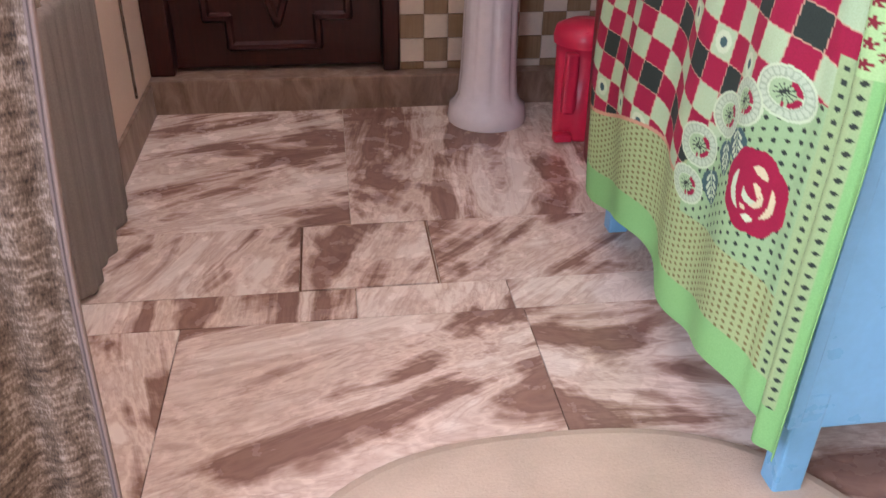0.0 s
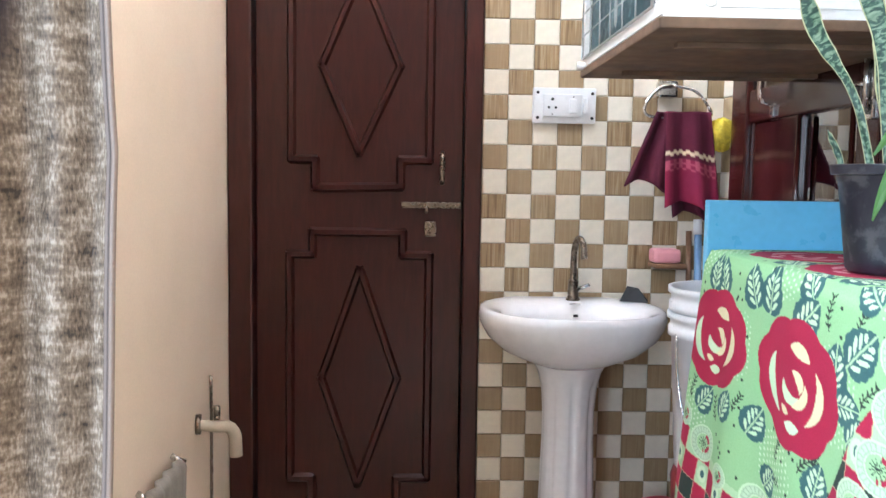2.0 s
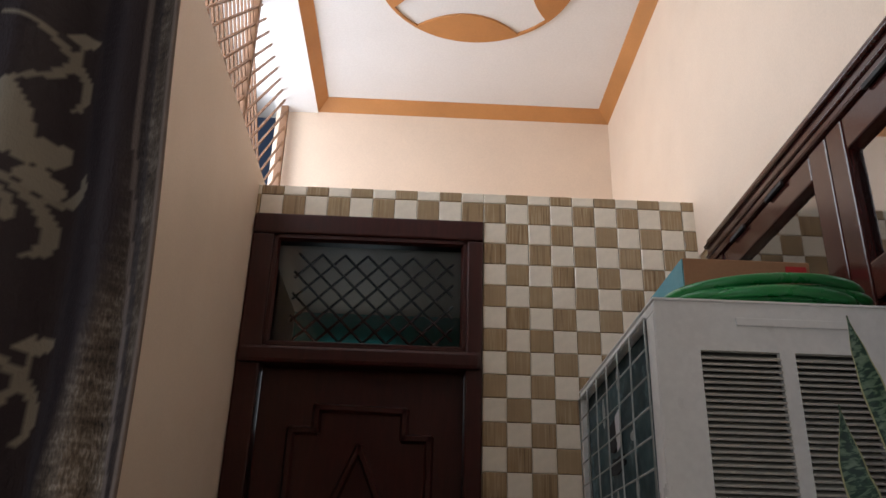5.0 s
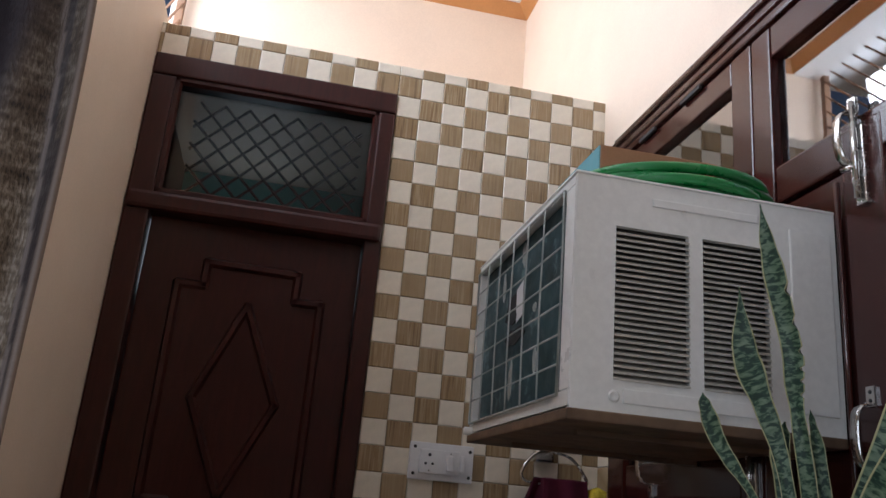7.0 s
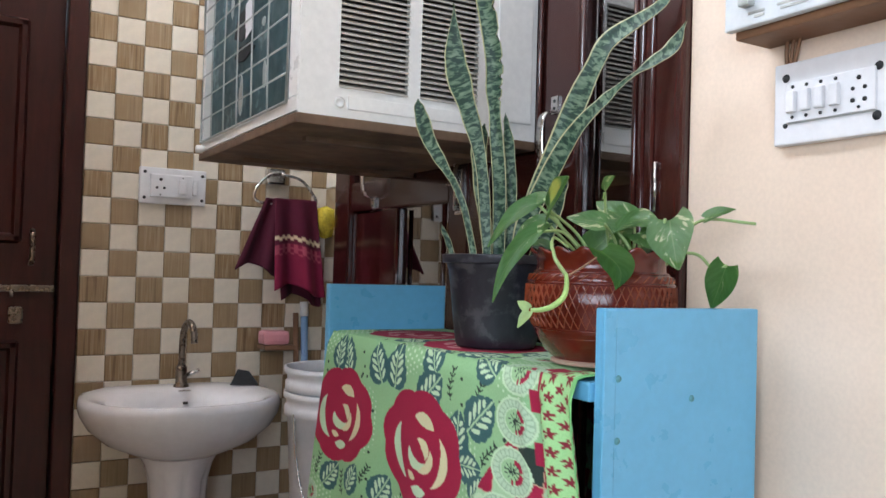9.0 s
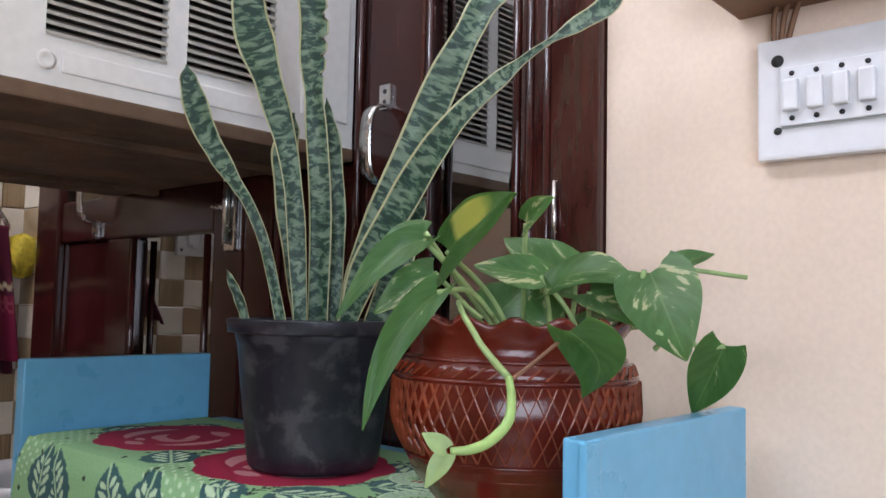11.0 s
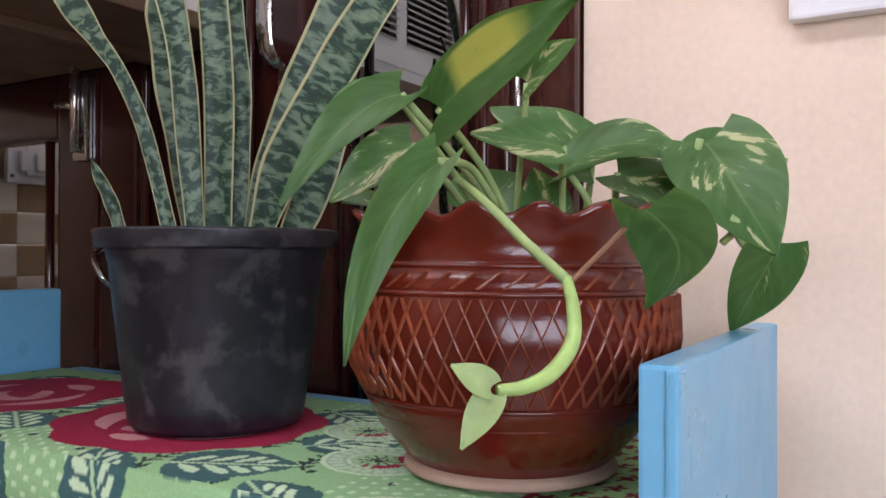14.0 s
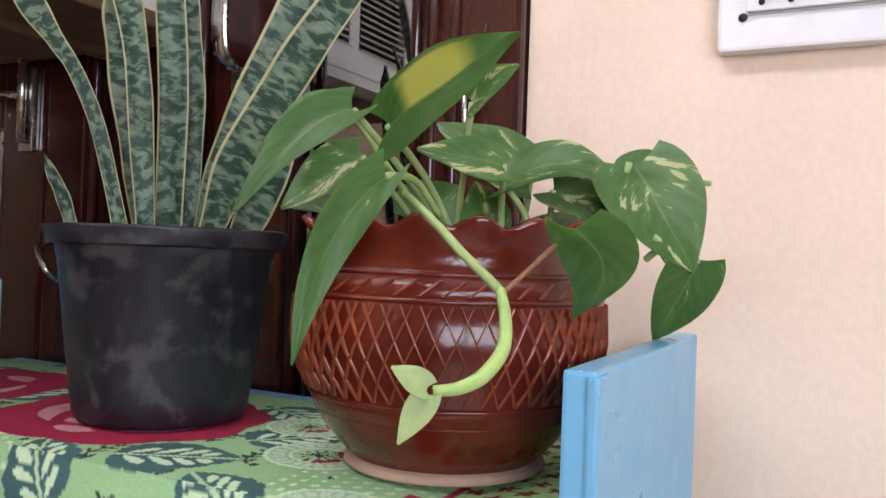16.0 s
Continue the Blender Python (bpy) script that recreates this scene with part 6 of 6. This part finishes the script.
part("brown_stem", tube("brown_stem", spline([(0.3686, -1.6461, 1.1820), (0.3873, -1.6531, 1.1950), (0.4034, -1.6596, 1.2068), (0.4163, -1.6651, 1.2139)], 6), 0.0013, M_BROWNSTICK, 7), rpot, "thin brown leaf stem")
for pts in ([(0.4760, -1.5682, 1.2062), (0.4502, -1.5603, 1.2421), (0.4060, -1.5560, 1.2710)], [(0.4757, -1.5634, 1.2063), (0.4350, -1.5516, 1.2465), (0.4011, -1.5355, 1.2803)], [(0.4716, -1.5588, 1.2062), (0.4416, -1.5320, 1.2565), (0.4347, -1.5075, 1.2902)], [(0.4473, -1.5700, 1.2217), (0.4212, -1.5668, 1.2412), (0.3740, -1.5760, 1.2390)], [(0.4752, -1.5490, 1.2045), (0.4447, -1.5413, 1.2325), (0.4220, -1.5292, 1.2560)], [(0.5060, -1.5858, 1.2050), (0.4927, -1.5907, 1.2334), (0.4620, -1.6040, 1.2540)], [(0.5257, -1.5895, 1.2056), (0.5252, -1.5945, 1.2295), (0.5208, -1.5988, 1.2524)], [(0.5166, -1.6065, 1.2071), (0.5059, -1.6005, 1.2289), (0.4963, -1.5915, 1.2451)], [(0.5170, -1.6141, 1.2051), (0.5135, -1.6165, 1.2290), (0.5102, -1.6187, 1.2433)], [(0.5174, -1.6238, 1.2069), (0.5132, -1.6580, 1.2334), (0.5080, -1.6682, 1.2601)], [(0.5271, -1.6232, 1.2072), (0.5752, -1.6352, 1.2450), (0.6176, -1.6378, 1.2664), (0.6505, -1.6938, 1.2602)], [(0.5266, -1.6136, 1.2102), (0.5627, -1.6647, 1.2175), (0.5835, -1.6798, 1.1987), (0.5900, -1.6980, 1.2020)], [(0.5300, -1.5400, 1.2070), (0.5080, -1.5560, 1.2600), (0.4950, -1.5660, 1.3000)], [(0.4977, -1.6828, 1.2010), (0.4911, -1.6929, 1.2094), (0.4869, -1.6893, 1.2141)]):
    stalk(pts)

# ---- switch boards on the right wall ----
board = thing("switch_board", (XR, -1.77, 1.374), "grey-white switch board with four rockers and a socket", "switch board")
bx = XR - 0.016
part("plate", box("plate", bx, -1.863, 1.369, XR + 0.001, -1.689, 1.481, M_PLASTICW, 0.003), board)
mod = part("module", box("module", bx - 0.005, -1.838, 1.398, bx + 0.001, -1.711, 1.452, M_PLASTICW, 0.0015), board)
for k in range(4):
    y = -1.7222 - k * 0.021
    part("rocker", box("rocker", bx - 0.013, y - 0.0068, 1.4105, bx - 0.004, y + 0.0068, 1.4395, M_PLASTICW, 0.0025), mod)
    for z in (1.4455, 1.4045):
        h = part("mount_hole", lathe("mount_hole", [(0.0024, 0), (0.0024, 0.001), (0, 0.001)], M_DARK, n=10), mod)
        h.matrix_basis = Matrix.Translation((bx - 0.0052, y, z)) @ pose(0, 0, 0, 0, -90)
for y, z, r in ((-1.817, 1.441, 0.0030), (-1.809, 1.428, 0.0026), (-1.825, 1.428, 0.0026), (-1.809, 1.413, 0.0030), (-1.825, 1.413, 0.0030), (-1.817, 1.404, 0.0020)):
    h = part("socket_hole", lathe("socket_hole", [(r, 0), (r, 0.001), (0, 0.001)], M_DARK, n=12), mod)
    h.matrix_basis = Matrix.Translation((bx - 0.0052, y, z)) @ pose(0, 0, 0, 0, -90)
for y, z, r in ((-1.708, 1.460, 0.0058), (-1.840, 1.452, 0.0058), (-1.838, 1.391, 0.0062), (-1.708, 1.395, 0.0036)):
    h = part("screw", lathe("screw", [(r, 0), (r * 0.8, 0.002), (0, 0.0028)], M_DARK, n=14), board)
    h.matrix_basis = Matrix.Translation((bx - 0.0005, y, z)) @ pose(0, 0, 0, 0, -90)
# grey strip drawn as the thin shadow below the module
part("shadow_line", box("shadow_line", bx - 0.0015, -1.838, 1.3962, bx, -1.711, 1.3976, M_WIRE), board)
dbox = thing("distribution_box", (XR, -1.78, 1.53), "grey metal fuse box with a dark wooden back board", "fuse box")
part("back_board", box("back_board", XR - 0.07, -1.99, 1.512, XR + 0.001, -1.666, 1.77, M_BROWNSTICK, 0.003), dbox)
part("cover", box("cover", XR - 0.085, -1.995, 1.522, XR - 0.071, -1.66, 1.78, M_METALBOX, 0.003), dbox)
def on_cover(name, profile, material, y, z, label=""):
    ob = part(name, lathe(name, profile, material, n=20), dbox, label)
    ob.matrix_basis = Matrix.Translation((XR - 0.085, y, z)) @ pose(0, 0, 0, 0, -90)
    return ob


on_cover("button_bezel", [(0.016, 0), (0.016, 0.006), (0.011, 0.008), (0.011, 0.003), (0, 0.003)], M_DARK, -1.747, 1.570)
on_cover("push_button", [(0.0105, 0.003), (0.0105, 0.010), (0.008, 0.012), (0, 0.012)], M_GREENBUTTON, -1.747, 1.570, "green push button")
on_cover("button_bezel", [(0.016, 0), (0.016, 0.006), (0.011, 0.008), (0.011, 0.003), (0, 0.003)], M_DARK, -1.747, 1.618)
on_cover("push_button", [(0.0105, 0.003), (0.0105, 0.012), (0.008, 0.014), (0, 0.014)], M_REDBIN, -1.747, 1.618, "red push button")
for y, z in ((-1.701, 1.588), (-1.701, 1.558), (-1.80, 1.575)):
    part("knob", box("knob", XR - 0.099, y - 0.009, z - 0.011, XR - 0.084, y + 0.009, z + 0.011, M_WIRE, 0.003), dbox, "grey plastic knob")
for y0, y1, z in ((-1.725, -1.70, 1.537), (-1.725, -1.71, 1.531), (-1.80, -1.745, 1.538), (-1.79, -1.75, 1.532), (-1.875, -1.82, 1.540)):
    part("label_strip", box("label_strip", XR - 0.0862, y0, z, XR - 0.0845, y1, z + 0.003, M_WIRE), dbox)
for k in range(3):
    part("wire", tube("wire", spline([(XR - 0.02, -1.72 - k * 0.008, 1.52), (XR - 0.012, -1.705 - k * 0.01, 1.51), (XR - 0.008, -1.702 - k * 0.006, 1.478)], 6), 0.0028, M_BROWNSTICK, 6), dbox)

# ---- floor mat ----
verts, n = [], 72
for r, z in ((1.0, 0.001), (1.0, 0.010), (0.97, 0.014), (0.0, 0.014)):
    for k in range(n):
        a = 2 * math.pi * k / n
        c, s = math.cos(a), math.sin(a)
        verts.append((0.10 + r * 0.47 * math.copysign(abs(c) ** 0.75, c), -2.02 + r * 0.50 * math.copysign(abs(s) ** 0.75, s), z))
faces = [(i * n + j, i * n + (j + 1) % n, (i + 1) * n + (j + 1) % n, (i + 1) * n + j) for i in range(3) for j in range(n)]
tagged(new("floor_mat", mesh_of("floor_mat", verts, faces, M_MAT)), "beige woven mat lying on the marble floor", "mat")

# ---- floor slabs ----
SL = [(-0.745, -0.182, -0.79, -0.062), (-0.182, 0.715, -0.79, -0.062), (-0.745, -0.296, -1.058, -0.79), (-0.006, 0.715, -1.058, -0.79), (-0.745, -0.182, -1.163, -1.058), (-0.182, 0.13, -1.163, -1.058), (0.13, 0.715, -1.163, -1.058),
      (-0.745, -0.516, -1.75, -1.163), (-0.516, 0.145, -1.75, -1.163), (0.145, 0.715, -1.75, -1.163)]
for r in range(5):
    for k in range(5):
        x0 = -2.4 + k * 0.63
        SL.append((x0, min(0.715, x0 + 0.63), -1.75 - (r + 1) * 0.6, -1.75 - r * 0.6))
cover = thing("drain_cover", (-0.15, -0.92, 0.0), "square marble inspection cover set in the floor", "drain cover")
part("groove", box("groove", -0.296, -1.058, -0.052, -0.008, -0.790, -0.0035, M_BROWNSTICK), cover)
part("slab", box("slab", -0.2915, -1.0545, -0.004, -0.0125, -0.7935, 0.0015, M_MARBLE, 0.002), cover)
for x0, x1, y0, y1 in SL:
    c = Vector(((x0 + x1) / 2, (y0 + y1) / 2, 0))
    me = box("slab", x0 - c.x + 0.0008, y0 - c.y + 0.0008, -0.03, x1 - c.x - 0.0008, y1 - c.y - 0.0008, 0.0, M_MARBLE, 0.0006)
    ob = under(new("slab", me), floor)
    ob.location = c

# ---- wall tiles ----
T, TZ, TX = 0.0735, 0.0727, 0.002


def tile_mesh(w, h, material):
    x, z, b = w / 2 - 0.0007, h / 2 - 0.0007, 0.0022
    vs = [(-x, 0.0, -z), (x, 0.0, -z), (x, 0.0, z), (-x, 0.0, z), (-x, -0.0045, -z), (x, -0.0045, -z), (x, -0.0045, z), (-x, -0.0045, z), (-x + b, -0.006, -z + b), (x - b, -0.006, -z + b), (x - b, -0.006, z - b), (-x + b, -0.006, z - b)]
    fs = [(8, 9, 10, 11)] + [q for i in range(4) for q in ((i, (i + 1) % 4, 4 + (i + 1) % 4, 4 + i), (4 + i, 4 + (i + 1) % 4, 8 + (i + 1) % 4, 8 + i))]
    return mesh_of("tile", vs, fs, material)


shared = {}


def lay_tile(x0, x1, z0, z1, brown):
    key = (round(x1 - x0, 4), round(z1 - z0, 4), brown)
    if key not in shared:
        shared[key] = tile_mesh(key[0], key[1], M_TILEB if brown else M_TILEW)
    ob = under(new("tile", shared[key]), wall_back)
    ob.location = ((x0 + x1) / 2, 0.0, (z0 + z1) / 2)


XE = XR + 0.012
for r in range(-1, 26):
    z1 = 2.595 - r * TZ
    z0 = z1 - TZ
    if r == -1:
        z0, z1 = 2.595, 2.63
    for c in range(-11, 10):
        x0, x1 = TX + c * T, TX + (c + 1) * T
        if c < 0 and r > 0:
            continue
        x0, x1 = max(x0, XL), min(x1, XE)
        if x1 - x0 > 0.01:
            lay_tile(x0, x1, z0, z1, (c + r + (c < 0)) % 2 == 0)
for brown in (True, False):
    bmv, bmf = [], []
    for r in range(26, 35):
        z1 = 2.595 - r * TZ
        z0 = max(0.10, z1 - TZ)
        for c in range(0, 10):
            x0, x1 = TX + c * T, min(XE, TX + (c + 1) * T)
            if ((c + r) % 2 == 0) != brown or x1 - x0 < 0.01 or z1 - z0 < 0.01:
                continue
            o = len(bmv)
            for y, b in ((0.0, 0.0007), (-0.0045, 0.0007), (-0.006, 0.0029)):
                bmv += [(x0 + b, y, z0 + b), (x1 - b, y, z0 + b), (x1 - b, y, z1 - b), (x0 + b, y, z1 - b)]
            bmf.append((o + 8, o + 9, o + 10, o + 11))
            for l in (0, 4):
                for i in range(4):
                    bmf.append((o + l + i, o + l + (i + 1) % 4, o + l + 4 + (i + 1) % 4, o + l + 4 + i))
    low_tiles = part("tiles", mesh_of("tiles", bmv, bmf, M_TILEB if brown else M_TILEW), wall_back)
    tagged(low_tiles, kind="stuff")
for r in range(-1, 34):
    z1 = 2.595 - r * TZ if r >= 0 else 2.655
    z0 = max(0.1, 2.595 - (r + 1) * TZ)
    me = mesh_of("tile", [(XE, -0.128, z0 + 0.001), (XE, -0.0, z0 + 0.001), (XE, 0.0, z1 - 0.001), (XE, -0.128, z1 - 0.001), (XE - 0.006, -0.126, z0 + 0.002), (XE - 0.006, -0.008, z0 + 0.002), (XE - 0.006, -0.008, z1 - 0.002), (XE - 0.006, -0.126, z1 - 0.002)], [(4, 5, 6, 7), (0, 1, 5, 4), (1, 2, 6, 5), (2, 3, 7, 6), (3, 0, 4, 7)], M_TILEW if r % 2 else M_TILEB)
    if z1 - z0 > 0.02:
        part("tile", me, wall_right)
